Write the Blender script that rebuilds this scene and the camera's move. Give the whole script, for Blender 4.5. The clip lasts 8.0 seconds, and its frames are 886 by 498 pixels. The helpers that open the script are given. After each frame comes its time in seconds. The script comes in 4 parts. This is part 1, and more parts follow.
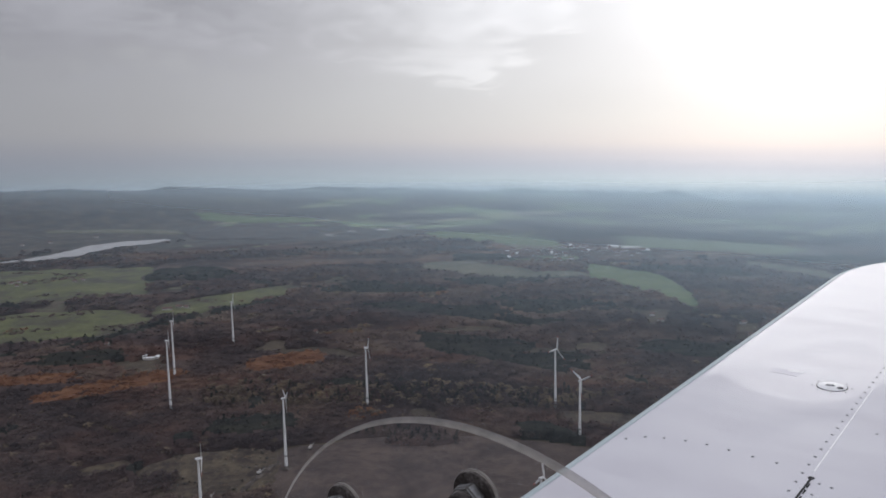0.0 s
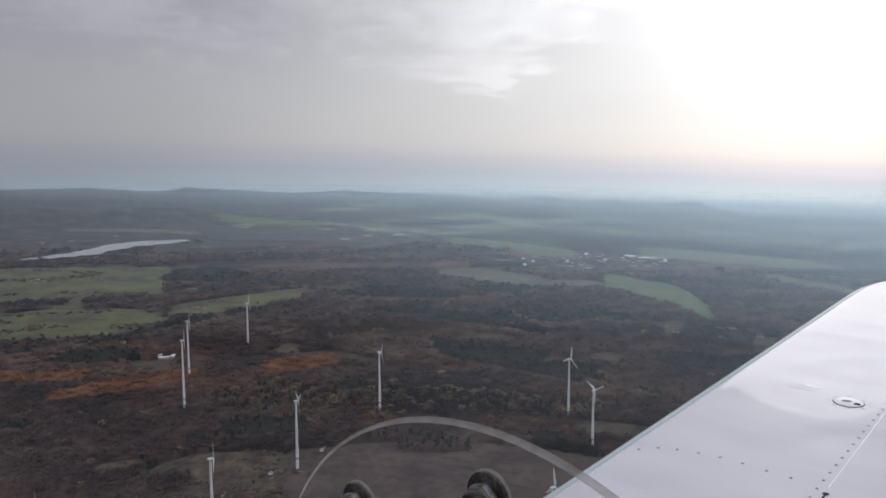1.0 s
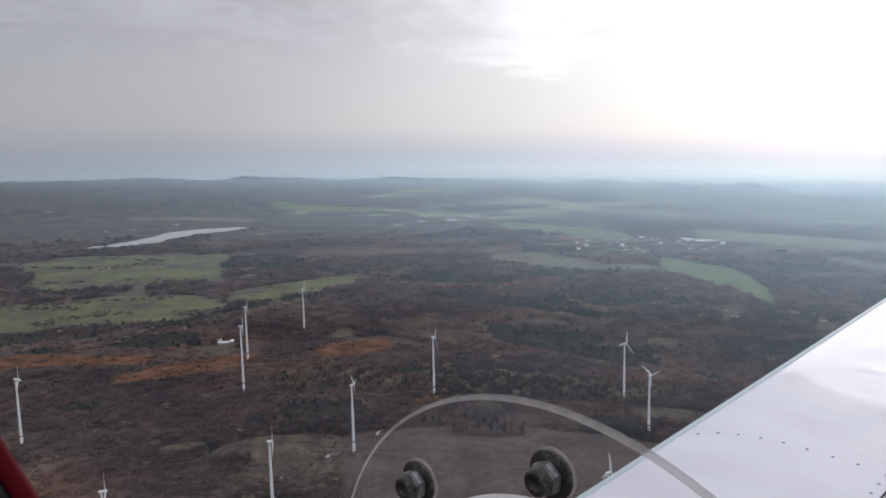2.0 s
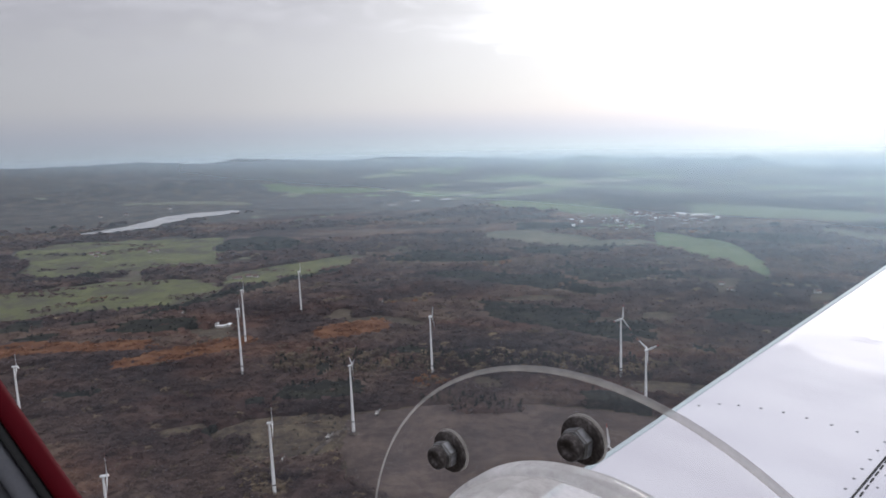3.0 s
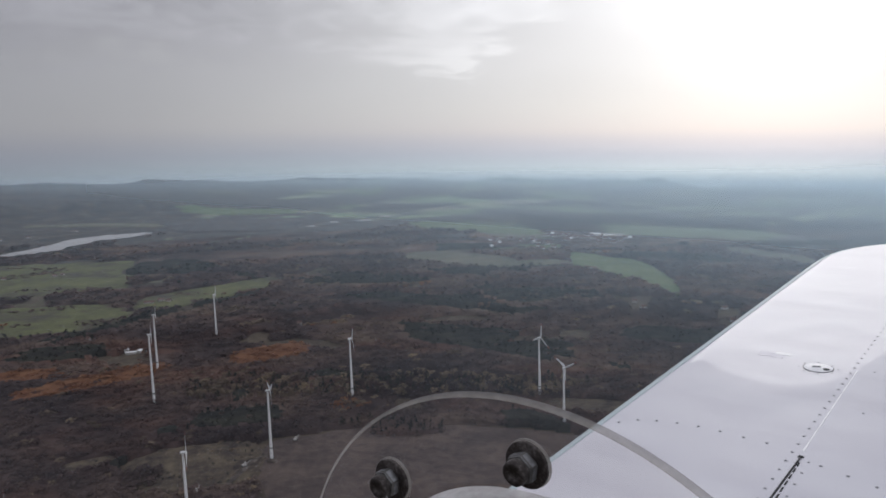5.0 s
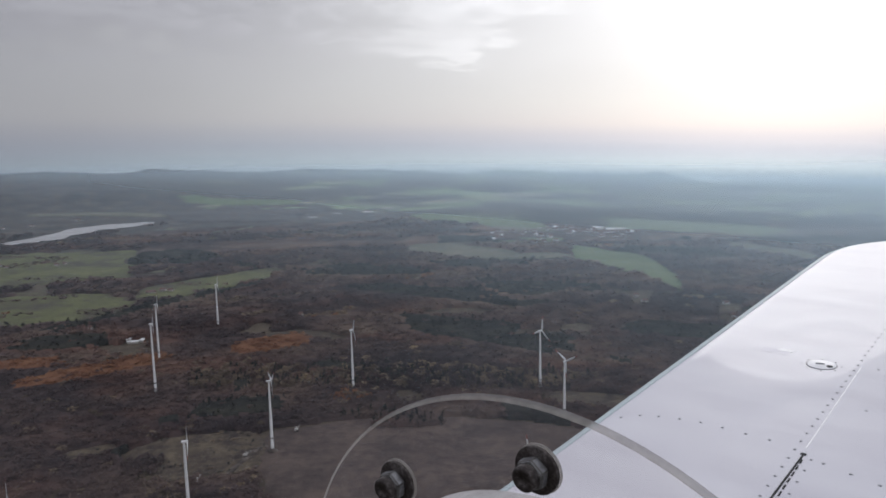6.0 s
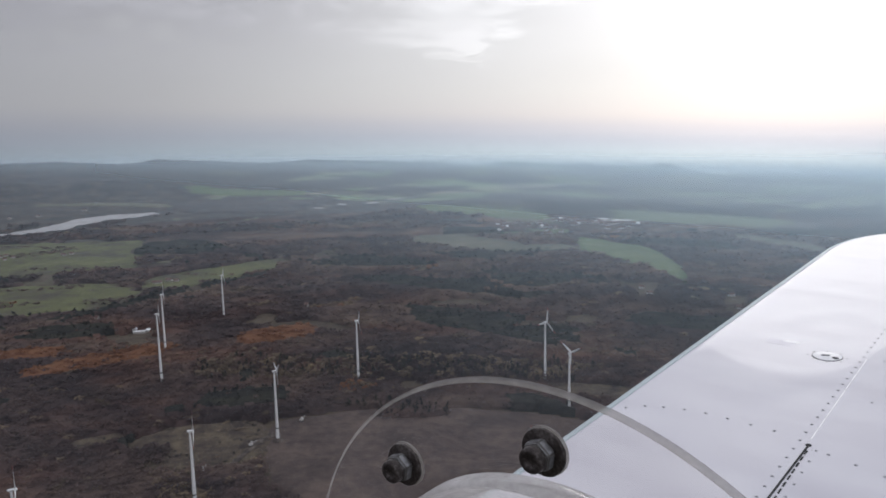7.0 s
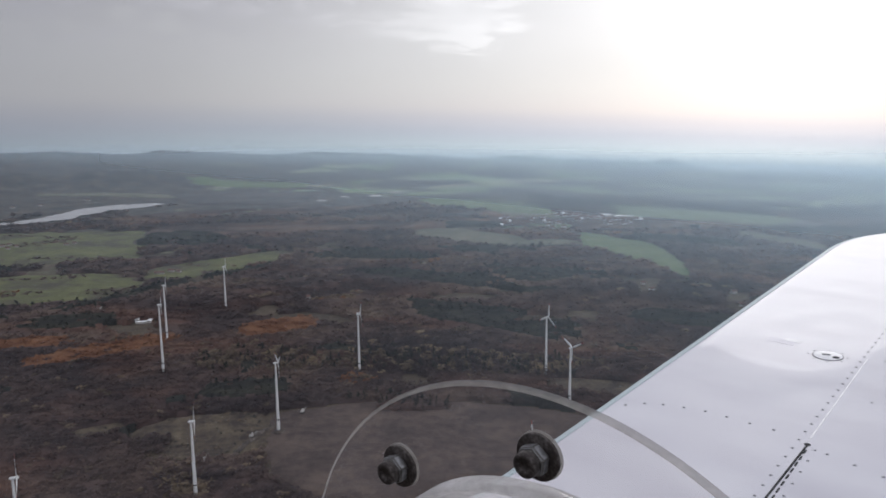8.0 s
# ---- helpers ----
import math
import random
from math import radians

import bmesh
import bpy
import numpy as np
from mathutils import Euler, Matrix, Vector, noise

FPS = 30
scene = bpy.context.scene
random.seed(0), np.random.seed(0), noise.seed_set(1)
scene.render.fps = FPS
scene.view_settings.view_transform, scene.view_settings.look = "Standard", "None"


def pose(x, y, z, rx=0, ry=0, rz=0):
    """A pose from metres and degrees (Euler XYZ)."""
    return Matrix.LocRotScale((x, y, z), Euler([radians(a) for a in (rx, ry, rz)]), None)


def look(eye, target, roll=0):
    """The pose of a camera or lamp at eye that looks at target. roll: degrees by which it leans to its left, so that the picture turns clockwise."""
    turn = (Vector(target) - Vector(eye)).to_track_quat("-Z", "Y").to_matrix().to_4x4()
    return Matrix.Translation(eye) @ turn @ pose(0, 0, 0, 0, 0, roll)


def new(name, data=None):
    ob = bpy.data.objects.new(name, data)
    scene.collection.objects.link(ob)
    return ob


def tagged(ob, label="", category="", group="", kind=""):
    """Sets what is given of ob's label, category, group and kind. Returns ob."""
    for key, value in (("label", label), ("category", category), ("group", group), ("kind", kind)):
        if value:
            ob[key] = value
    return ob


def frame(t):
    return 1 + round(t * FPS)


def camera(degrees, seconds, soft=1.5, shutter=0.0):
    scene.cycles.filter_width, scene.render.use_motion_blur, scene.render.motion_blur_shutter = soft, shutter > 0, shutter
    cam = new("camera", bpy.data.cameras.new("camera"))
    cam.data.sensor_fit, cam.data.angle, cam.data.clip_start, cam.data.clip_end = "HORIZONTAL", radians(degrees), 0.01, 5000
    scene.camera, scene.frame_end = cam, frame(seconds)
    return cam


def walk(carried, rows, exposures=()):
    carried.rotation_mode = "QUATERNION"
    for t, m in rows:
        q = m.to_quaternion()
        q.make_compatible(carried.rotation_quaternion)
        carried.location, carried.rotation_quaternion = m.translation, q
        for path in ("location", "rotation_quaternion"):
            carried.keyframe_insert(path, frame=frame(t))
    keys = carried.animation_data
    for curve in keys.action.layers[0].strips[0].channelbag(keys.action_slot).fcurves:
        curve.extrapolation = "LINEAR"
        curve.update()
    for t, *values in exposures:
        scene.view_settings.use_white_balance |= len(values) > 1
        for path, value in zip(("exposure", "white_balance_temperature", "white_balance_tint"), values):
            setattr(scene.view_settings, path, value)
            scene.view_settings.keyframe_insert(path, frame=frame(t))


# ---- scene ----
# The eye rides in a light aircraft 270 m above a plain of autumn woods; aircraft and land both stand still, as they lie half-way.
H = 270.0
cam = camera(58.9, 8.0, soft=1.7)
ROWS = [
    (0, 0.0193, 0.0297, -0.0086, 0.42, -7.24, 1.25),
    (0.5, 0.0208, 0.0286, -0.0089, 1.10, -6.81, 0.69),
    (1, 0.0180, 0.0229, -0.0090, 1.72, -6.77, 0.15),
    (1.5, 0.0206, 0.0352, -0.0118, 3.79, -7.46, 0.16),
    (1.7, 0.0178, 0.0297, -0.0129, 4.66, -7.44, 0.67),
    (2.25, 0.0145, 0.0277, -0.0150, 5.75, -8.42, 1.40),
    (2.8, 0.0109, 0.0257, -0.0169, 5.32, -9.26, 2.04),
    (3, 0.0007, 0.0148, -0.0125, 4.96, -9.35, 2.24),
    (3.5, -0.0007, 0.0027, -0.0104, 1.99, -8.21, 2.49),
    (4, -0.0071, 0.0075, -0.0114, -0.28, -7.71, 2.74),
    (4.5, -0.0048, 0.0092, -0.0115, -0.95, -7.78, 2.24),
    (4.7, -0.0066, 0.0094, -0.0100, -0.98, -7.84, 2.11),
    (5.8, -0.0125, 0.0250, -0.0078, -0.69, -8.55, 1.08),
    (6, -0.0127, 0.0224, -0.0074, -0.69, -8.58, 1.31),
    (6.5, -0.0194, 0.0223, -0.0116, -0.74, -8.89, 1.78),
    (7, -0.0140, 0.0201, -0.0103, -0.28, -9.21, 1.19),
    (7.5, -0.0089, 0.0276, -0.0095, -0.18, -9.52, 0.69),
    (8, -0.0116, 0.0211, -0.0063, -0.01, -9.66, 0.60),
]
walk(cam, [(t, pose(x, y, H + z, 90 + pitch, roll, yaw)) for t, x, y, z, yaw, pitch, roll in ROWS],
     exposures=[(t, e, 6250, 10) for t, e in ((0.0, 0.05), (1.0, 0.08), (1.5, 0.2), (2.8, 0.56), (3.0, 0.56), (3.5, 0.36), (4.0, 0.10), (4.5, 0.0), (6.0, 0.12), (8.0, 0.19))])

# ---------------------------------------------------------------- light
SUN_AZ, SUN_EL = 24.3, 12.5
sun_way = Vector((math.sin(radians(SUN_AZ)) * math.cos(radians(SUN_EL)), math.cos(radians(SUN_AZ)) * math.cos(radians(SUN_EL)), math.sin(radians(SUN_EL))))
sun = new("sun", bpy.data.lights.new("sun", "SUN"))
sun.data.energy, sun.data.angle, sun.data.color = 0.50, radians(20), (1.0, 0.95, 0.88)
sun.matrix_world = look(sun_way * 100 + Vector((0, 0, H)), (0, 0, H))


class Nodes:
    """Short hand for building node trees."""

    def __init__(self, tree):
        self.t = tree
        tree.nodes.clear()

    def n(self, kind, operation="", blend=""):
        node = self.t.nodes.new(kind)
        if operation:
            node.operation = operation
        if blend:
            node.data_type, node.blend_type = "RGBA", blend
        return node

    def put(self, socket, value):
        if isinstance(value, bpy.types.NodeSocket):
            self.t.links.new(value, socket)
        elif isinstance(value, (tuple, list)) and socket.type == "RGBA" and len(value) == 3:
            socket.default_value = (*value, 1)
        else:
            socket.default_value = value

    def math(self, op, a, b=0.0, c=0.0, clamp=False):
        m = self.n("ShaderNodeMath", op)
        m.use_clamp = clamp
        for i, v in enumerate((a, b, c)):
            self.put(m.inputs[i], v)
        return m.outputs[0]

    def mix(self, fac, a, b, blend="MIX"):
        m = self.n("ShaderNodeMix", "", blend)
        self.put(m.inputs[0], fac), self.put(m.inputs[6], a), self.put(m.inputs[7], b)
        return m.outputs[2]

    def ramp(self, fac, stops):
        r = self.n("ShaderNodeValToRGB")
        els = r.color_ramp.elements
        while len(els) < len(stops):
            els.new(0.5)
        for el, (at, col) in zip(els, stops):
            el.position = at
            el.color = (col, col, col, 1) if isinstance(col, (int, float)) else (*col, 1)
        self.put(r.inputs[0], fac)
        return r.outputs[0]

    def noise(self, vector, scale, detail=4.0, rough=0.55, distort=0.0):
        k = self.n("ShaderNodeTexNoise")
        self.put(k.inputs["Vector"], vector)
        k.inputs["Scale"].default_value, k.inputs["Detail"].default_value = scale, detail
        k.inputs["Roughness"].default_value, k.inputs["Distortion"].default_value = rough, distort
        return k.outputs[0]

    def mapped(self, vector, scale=(1, 1, 1), rot=(0, 0, 0)):
        k = self.n("ShaderNodeMapping")
        self.put(k.inputs["Vector"], vector)
        k.inputs["Scale"].default_value, k.inputs["Rotation"].default_value = scale, rot
        return k.outputs[0]


# overcast sky: blue-grey above the horizon, a torn cloud deck over it, and the sun's broad glow behind it
world = bpy.data.worlds.new("world")
world.use_nodes = True
scene.world = world
k = Nodes(world.node_tree)
way = k.n("ShaderNodeTexCoord").outputs["Generated"]
sep = k.n("ShaderNodeSeparateXYZ")
k.put(sep.inputs[0], way)
up = k.math("MULTIPLY_ADD", sep.outputs[0], 0.028, sep.outputs[2])
dot = k.n("ShaderNodeVectorMath", operation="DOT_PRODUCT")
k.put(dot.inputs[0], way)
dot.inputs[1].default_value = sun_way
away = k.math("SUBTRACT", dot.outputs["Value"], 1.0)
glow = k.math("MULTIPLY", k.math("EXPONENT", k.math("MULTIPLY", away, 5.6)), 0.635)
core = k.math("MULTIPLY", k.math("EXPONENT", k.math("MULTIPLY", away, 60.0)), 0.40)
# the deck seen in perspective: direction divided by height
deck = k.n("ShaderNodeVectorMath", operation="DIVIDE")
k.put(deck.inputs[0], way)
flat = k.n("ShaderNodeCombineXYZ")
lift = k.math("ADD", k.math("MAXIMUM", up, 0.0), 0.20)
for i in range(3):
    k.put(flat.inputs[i], lift)
k.put(deck.inputs[1], flat.outputs[0])
deckv = k.mapped(deck.outputs[0], (1.0, 1.0, 0.0), (0, 0, radians(30)))
big = k.noise(deckv, 1.1, 4, 0.5, 0.6)
fine = k.noise(deckv, 5.0, 5, 0.6, 1.2)


def heading(az, el):
    return Vector((math.sin(radians(az)) * math.cos(radians(el)), math.cos(radians(az)) * math.cos(radians(el)), math.sin(radians(el))))


def front(p, q, wander, soft):
    """Share of the sky above a cloud front that runs through two headings; its edge wanders with the clouds."""
    normal = heading(*p).cross(heading(*q)).normalized()
    d = k.n("ShaderNodeVectorMath", operation="DOT_PRODUCT")
    k.put(d.inputs[0], way)
    d.inputs[1].default_value = normal if normal.z > 0 else -normal
    over = k.math("MULTIPLY_ADD", k.math("SUBTRACT", fine, 0.5), wander, d.outputs["Value"])
    over = k.math("MULTIPLY_ADD", k.math("SUBTRACT", big, 0.5), wander, over)
    return k.math("MULTIPLY_ADD", over, 1 / soft, 0.5, clamp=True)


# a torn bank with a bright lower edge, and a broad grey veil under it
bank = k.math("MULTIPLY", front((3.5, 6.0), (11.5, 9.8), 0.10, 0.022), front((-20.0, 6.3), (5.0, 5.2), 0.16, 0.045))
veil = front((-18.0, 1.0), (-5.5, 6.4), 0.0, 0.075)
west = k.ramp(k.math("MULTIPLY_ADD", sep.outputs[0], -1.6, 0.45, clamp=True), [(0.48, 0.0), (0.85, 1.0)])
torn = k.math("ADD", k.math("MULTIPLY", big, 0.66), k.math("MULTIPLY", fine, 0.34))
torn = k.ramp(torn, [(0.38, 0.82), (0.46, 0.91), (0.53, 1.00), (0.62, 1.09)])
torn = k.mix(west, k.mix(1.0, torn, (1.13, 1.13, 1.13), "MULTIPLY"), k.mix(1.0, torn, (0.90, 0.895, 0.92), "MULTIPLY"))
high = k.ramp(k.math("MULTIPLY", up, 5.0, clamp=True), [(0.05, 0.0), (0.6, 1.0)])
soft_veil = k.mix(high, (1.0, 1.0, 1.0), k.ramp(big, [(0.3, 0.96), (0.7, 1.04)]))
shade = k.mix(veil, soft_veil, k.mix(1.0, soft_veil, (0.95, 0.945, 0.955), "MULTIPLY"))
shade = k.mix(bank, shade, torn)
# the sky's own tone by height, leaned so its bands follow the rim in the camera's view, and the glow through it
base = k.ramp(k.math("MULTIPLY_ADD", up, 2.5, 0.20, clamp=True), [(0.0, (0.205, 0.229, 0.261)), (0.10, (0.230, 0.253, 0.284)), (0.145, (0.248, 0.262, 0.294)), (0.185, (0.272, 0.280, 0.306)), (0.24, (0.302, 0.304, 0.320)), (0.50, (0.316, 0.311, 0.328)), (0.72, (0.345, 0.340, 0.360)), (1.0, (0.66, 0.66, 0.71))])
damp = k.ramp(k.math("MULTIPLY_ADD", up, 2.5, 0.20, clamp=True), [(0.0, (0.66, 0.88, 0.96)), (0.10, (0.80, 1.00, 1.06)), (0.15, (0.64, 0.72, 0.84)), (0.19, (0.72, 0.73, 0.80)), (0.225, (0.93, 0.88, 0.85)), (0.29, (1.0, 0.96, 0.90)), (1.0, (1.0, 0.99, 0.98))])
light = k.mix(1.0, damp, k.math("ADD", glow, core), "MULTIPLY")
tone = k.mix(1.0, k.mix(1.0, base, light, "ADD"), shade, "MULTIPLY")
clear = k.n("ShaderNodeTexSky")
clear.sky_type, clear.sun_disc, clear.altitude = "NISHITA", False, 300.0
clear.sun_elevation, clear.sun_rotation = radians(SUN_EL), radians(SUN_AZ)
bg_sky, bg_cloud = k.n("ShaderNodeBackground"), k.n("ShaderNodeBackground")
k.put(bg_sky.inputs[0], clear.outputs[0])
bg_sky.inputs[1].default_value = 0.05
k.put(bg_cloud.inputs[0], tone)
join = k.n("ShaderNodeMixShader")
join.inputs[0].default_value = 0.94
k.put(join.inputs[1], bg_sky.outputs[0]), k.put(join.inputs[2], bg_cloud.outputs[0])
k.put(k.n("ShaderNodeOutputWorld").inputs[0], join.outputs[0])


# ---------------------------------------------------------------- materials
def material(name):
    m = bpy.data.materials.new(name)
    m.use_nodes = True
    return m, Nodes(m.node_tree)


def finish(k, colour, rough=0.8, metal=0.0, bump=None, bump_size=0.1, **more):
    b = k.n("ShaderNodeBsdfPrincipled")
    k.put(b.inputs["Base Color"], colour), k.put(b.inputs["Roughness"], rough), k.put(b.inputs["Metallic"], metal)
    for key, value in more.items():
        k.put(b.inputs[key.replace("_", " ")], value)
    if bump is not None:
        u = k.n("ShaderNodeBump")
        u.inputs["Distance"].default_value, u.inputs["Strength"].default_value = bump_size, 0.6
        k.put(u.inputs["Height"], bump)
        k.put(b.inputs["Normal"], u.outputs[0])
    k.put(k.n("ShaderNodeOutputMaterial").inputs[0], b.outputs[0])
    return b


def mottled(name, stops, size, fine_size, rough=0.9, bump=0.0, spec=0.2, metal=0.0):
    """A surface in a range of tones, varied over two sizes given in metres."""
    m, k = material(name)
    p = k.n("ShaderNodeTexCoord").outputs["Object"]
    a, b = k.noise(p, 1 / size, 4, 0.6), k.noise(p, 1 / fine_size, 4, 0.65)
    v = k.math("ADD", k.math("MULTIPLY", a, 0.6), k.math("MULTIPLY", b, 0.4))
    finish(k, k.ramp(v, stops), rough, metal, b if bump else None, bump, Specular_IOR_Level=spec)
    return m


def crown_material(name, stops, patch=45.0, warm=None):
    """Twigs and leaves: each clump its own tone, and whole stands that differ; warm: the tint of some stands."""
    m, k = material(name)
    r = k.n("ShaderNodeNewGeometry").outputs["Random Per Island"]
    p = k.n("ShaderNodeTexCoord").outputs["Object"]
    a = k.noise(k.mapped(p, (1.0, 1.5, 0.2)), 1 / patch, 3, 0.5, 0.4)
    b = k.noise(p, 1 / 42.0, 3, 0.6)
    v = k.math("ADD", k.math("ADD", k.math("MULTIPLY", r, 0.08), k.math("MULTIPLY", a, 0.66)), k.math("MULTIPLY", b, 0.26))
    colour = k.ramp(v, stops)
    if warm:
        stand = k.ramp(k.noise(k.mapped(p, (1.0, 1.7, 0.2), (0, 0, 0.5)), 1 / (patch * 0.8), 3, 0.5), [(0.48, 0.0), (0.64, 1.0)])
        colour = k.mix(stand, colour, k.mix(1.0, colour, warm, "MULTIPLY"))
    leaf = finish(k, colour, 0.95, Specular_IOR_Level=0.1)
    through_light, both = k.n("ShaderNodeBsdfTranslucent"), k.n("ShaderNodeMixShader")
    k.put(through_light.inputs[0], colour)
    both.inputs[0].default_value = 0.45
    k.put(both.inputs[1], leaf.outputs[0]), k.put(both.inputs[2], through_light.outputs[0])
    out = [q for q in k.t.nodes if q.type == "OUTPUT_MATERIAL"][0]
    k.put(out.inputs[0], both.outputs[0])
    return m


M_BARE = crown_material("bare_twigs", [(0.38, (0.058, 0.047, 0.050)), (0.46, (0.086, 0.064, 0.063)), (0.52, (0.116, 0.083, 0.077)), (0.57, (0.150, 0.108, 0.092)), (0.66, (0.215, 0.158, 0.122))], 230, (1.14, 0.93, 0.84))
M_RUST = crown_material("rust_leaves", [(0.32, (0.15, 0.075, 0.048)), (0.5, (0.235, 0.112, 0.062)), (0.68, (0.32, 0.165, 0.088))])
M_FIR = crown_material("fir_needles", [(0.30, (0.020, 0.023, 0.023)), (0.5, (0.036, 0.038, 0.034)), (0.7, (0.066, 0.064, 0.048))])
M_GOLD = crown_material("yellow_leaves", [(0.36, (0.10, 0.078, 0.056)), (0.47, (0.165, 0.125, 0.092)), (0.57, (0.235, 0.180, 0.126)), (0.68, (0.34, 0.255, 0.155))])


def ground_material():
    """Woodland floor near by; farther out a patchwork of woods, meadows and stubble."""
    m, k = material("country")
    plan_uv = k.n("ShaderNodeUVMap")
    plan_uv.uv_map = "plan"
    uv = plan_uv.outputs[0]
    a, b, c = k.noise(k.mapped(uv, (1.0, 1.5, 1.0)), 4.2, 5, 0.62), k.noise(uv, 14.0, 5, 0.65), k.noise(uv, 120.0, 4, 0.7)
    floor = k.ramp(k.math("ADD", k.math("MULTIPLY", b, 0.5), k.math("MULTIPLY", c, 0.5)), [(0.36, (0.048, 0.038, 0.032)), (0.5, (0.078, 0.063, 0.047)), (0.64, (0.118, 0.096, 0.066))])
    stretched = k.mapped(uv, (0.5, 1.0, 1.0), (0, 0, radians(12)))
    cells = k.n("ShaderNodeTexVoronoi")
    k.put(cells.inputs["Vector"], stretched)
    cells.inputs["Scale"].default_value = 7.0
    sepc = k.n("ShaderNodeSeparateColor")
    k.put(sepc.inputs[0], cells.outputs["Color"])
    crop = k.ramp(sepc.outputs[0], [(0.0, (0.13, 0.18, 0.095)), (0.35, (0.20, 0.265, 0.145)), (0.6, (0.25, 0.28, 0.17)), (0.8, (0.28, 0.27, 0.20)), (1.0, (0.14, 0.20, 0.10))])
    crop = k.mix(1.0, crop, k.ramp(b, [(0.3, 0.75), (0.7, 1.15)]), "MULTIPLY")
    wood = k.ramp(b, [(0.3, (0.034, 0.038, 0.038)), (0.5, (0.060, 0.055, 0.052)), (0.7, (0.110, 0.088, 0.072))])
    east = k.n("ShaderNodeSeparateXYZ")
    k.put(east.inputs[0], uv)
    open_land = k.math("ADD", k.math("MULTIPLY", a, 0.72), k.math("MULTIPLY", sepc.outputs[1], 0.28))
    open_land = k.math("MULTIPLY_ADD", k.math("MINIMUM", k.math("MAXIMUM", east.outputs[0], -1.3), 0.12), 0.15, open_land)
    open_land = k.ramp(open_land, [(0.515, 0.0), (0.545, 1.0)])
    far = k.mix(open_land, wood, crop)
    out = k.n("ShaderNodeVectorMath", operation="LENGTH")
    k.put(out.inputs[0], uv)
    reach = k.ramp(k.math("MULTIPLY_ADD", b, 0.10, k.math("MULTIPLY", out.outputs["Value"], 0.1)), [(0.20, 0.0), (0.26, 1.0)])
    finish(k, k.mix(reach, floor, far), 0.95, Specular_IOR_Level=0.1)
    return m


M_GROUND = ground_material()
M_MEADOW = mottled("meadow_grass", [(0.38, (0.050, 0.044, 0.032)), (0.45, (0.068, 0.064, 0.036)), (0.52, (0.084, 0.090, 0.036)), (0.64, (0.118, 0.123, 0.048))], 110, 26)
M_GREEN = mottled("winter_crop", [(0.32, (0.062, 0.088, 0.040)), (0.5, (0.088, 0.126, 0.050)), (0.68, (0.125, 0.155, 0.074))], 150, 30)
M_PALE = mottled("stubble", [(0.32, (0.060, 0.062, 0.044)), (0.5, (0.095, 0.094, 0.062)), (0.68, (0.150, 0.138, 0.096))], 110, 20)
M_ROUGH = mottled("rough_grass", [(0.38, (0.024, 0.018, 0.015)), (0.45, (0.044, 0.033, 0.025)), (0.52, (0.068, 0.052, 0.036)), (0.59, (0.094, 0.074, 0.048)), (0.68, (0.125, 0.102, 0.066))], 22, 5.0)
M_PLOUGH = mottled("ploughed_soil", [(0.38, (0.040, 0.030, 0.027)), (0.5, (0.066, 0.048, 0.042)), (0.62, (0.100, 0.074, 0.060))], 55, 9.0)
M_TRACK = mottled("gravel", [(0.36, (0.026, 0.020, 0.018)), (0.48, (0.060, 0.048, 0.040)), (0.58, (0.12, 0.10, 0.085)), (0.68, (0.24, 0.21, 0.18))], 9, 2.0)
M_TOWER = mottled("turbine_paint", [(0.3, (0.74, 0.74, 0.73)), (0.7, (0.86, 0.86, 0.85))], 12, 2, 0.45, spec=0.4)
M_BAND = mottled("dark_band", [(0.3, (0.05, 0.05, 0.05)), (0.7, (0.10, 0.09, 0.09))], 3, 0.5, 0.6)
M_TIP = mottled("red_tip_paint", [(0.3, (0.40, 0.10, 0.08)), (0.7, (0.50, 0.15, 0.12))], 3, 0.5, 0.5)
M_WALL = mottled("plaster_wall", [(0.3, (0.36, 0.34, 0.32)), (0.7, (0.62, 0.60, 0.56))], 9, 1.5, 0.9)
M_ROOF = mottled("roof_tile", [(0.3, (0.09, 0.055, 0.045)), (0.5, (0.16, 0.10, 0.085)), (0.7, (0.20, 0.17, 0.16))], 25, 2, 0.85)
M_SHEET = mottled("pale_sheet_roof", [(0.3, (0.66, 0.66, 0.66)), (0.7, (0.85, 0.85, 0.84))], 12, 2, 0.4, spec=0.5)


def water_material():
    m, k = material("still_water")
    p = k.n("ShaderNodeTexCoord").outputs["Object"]
    wave = k.noise(p, 0.5, 4, 0.6)
    finish(k, k.ramp(k.noise(p, 0.01, 3), [(0.3, (0.20, 0.19, 0.19)), (0.7, (0.27, 0.258, 0.258))]), 0.22, 0.0, wave, 0.08, Specular_IOR_Level=1.0, IOR=1.6)
    return m


M_WATER = water_material()


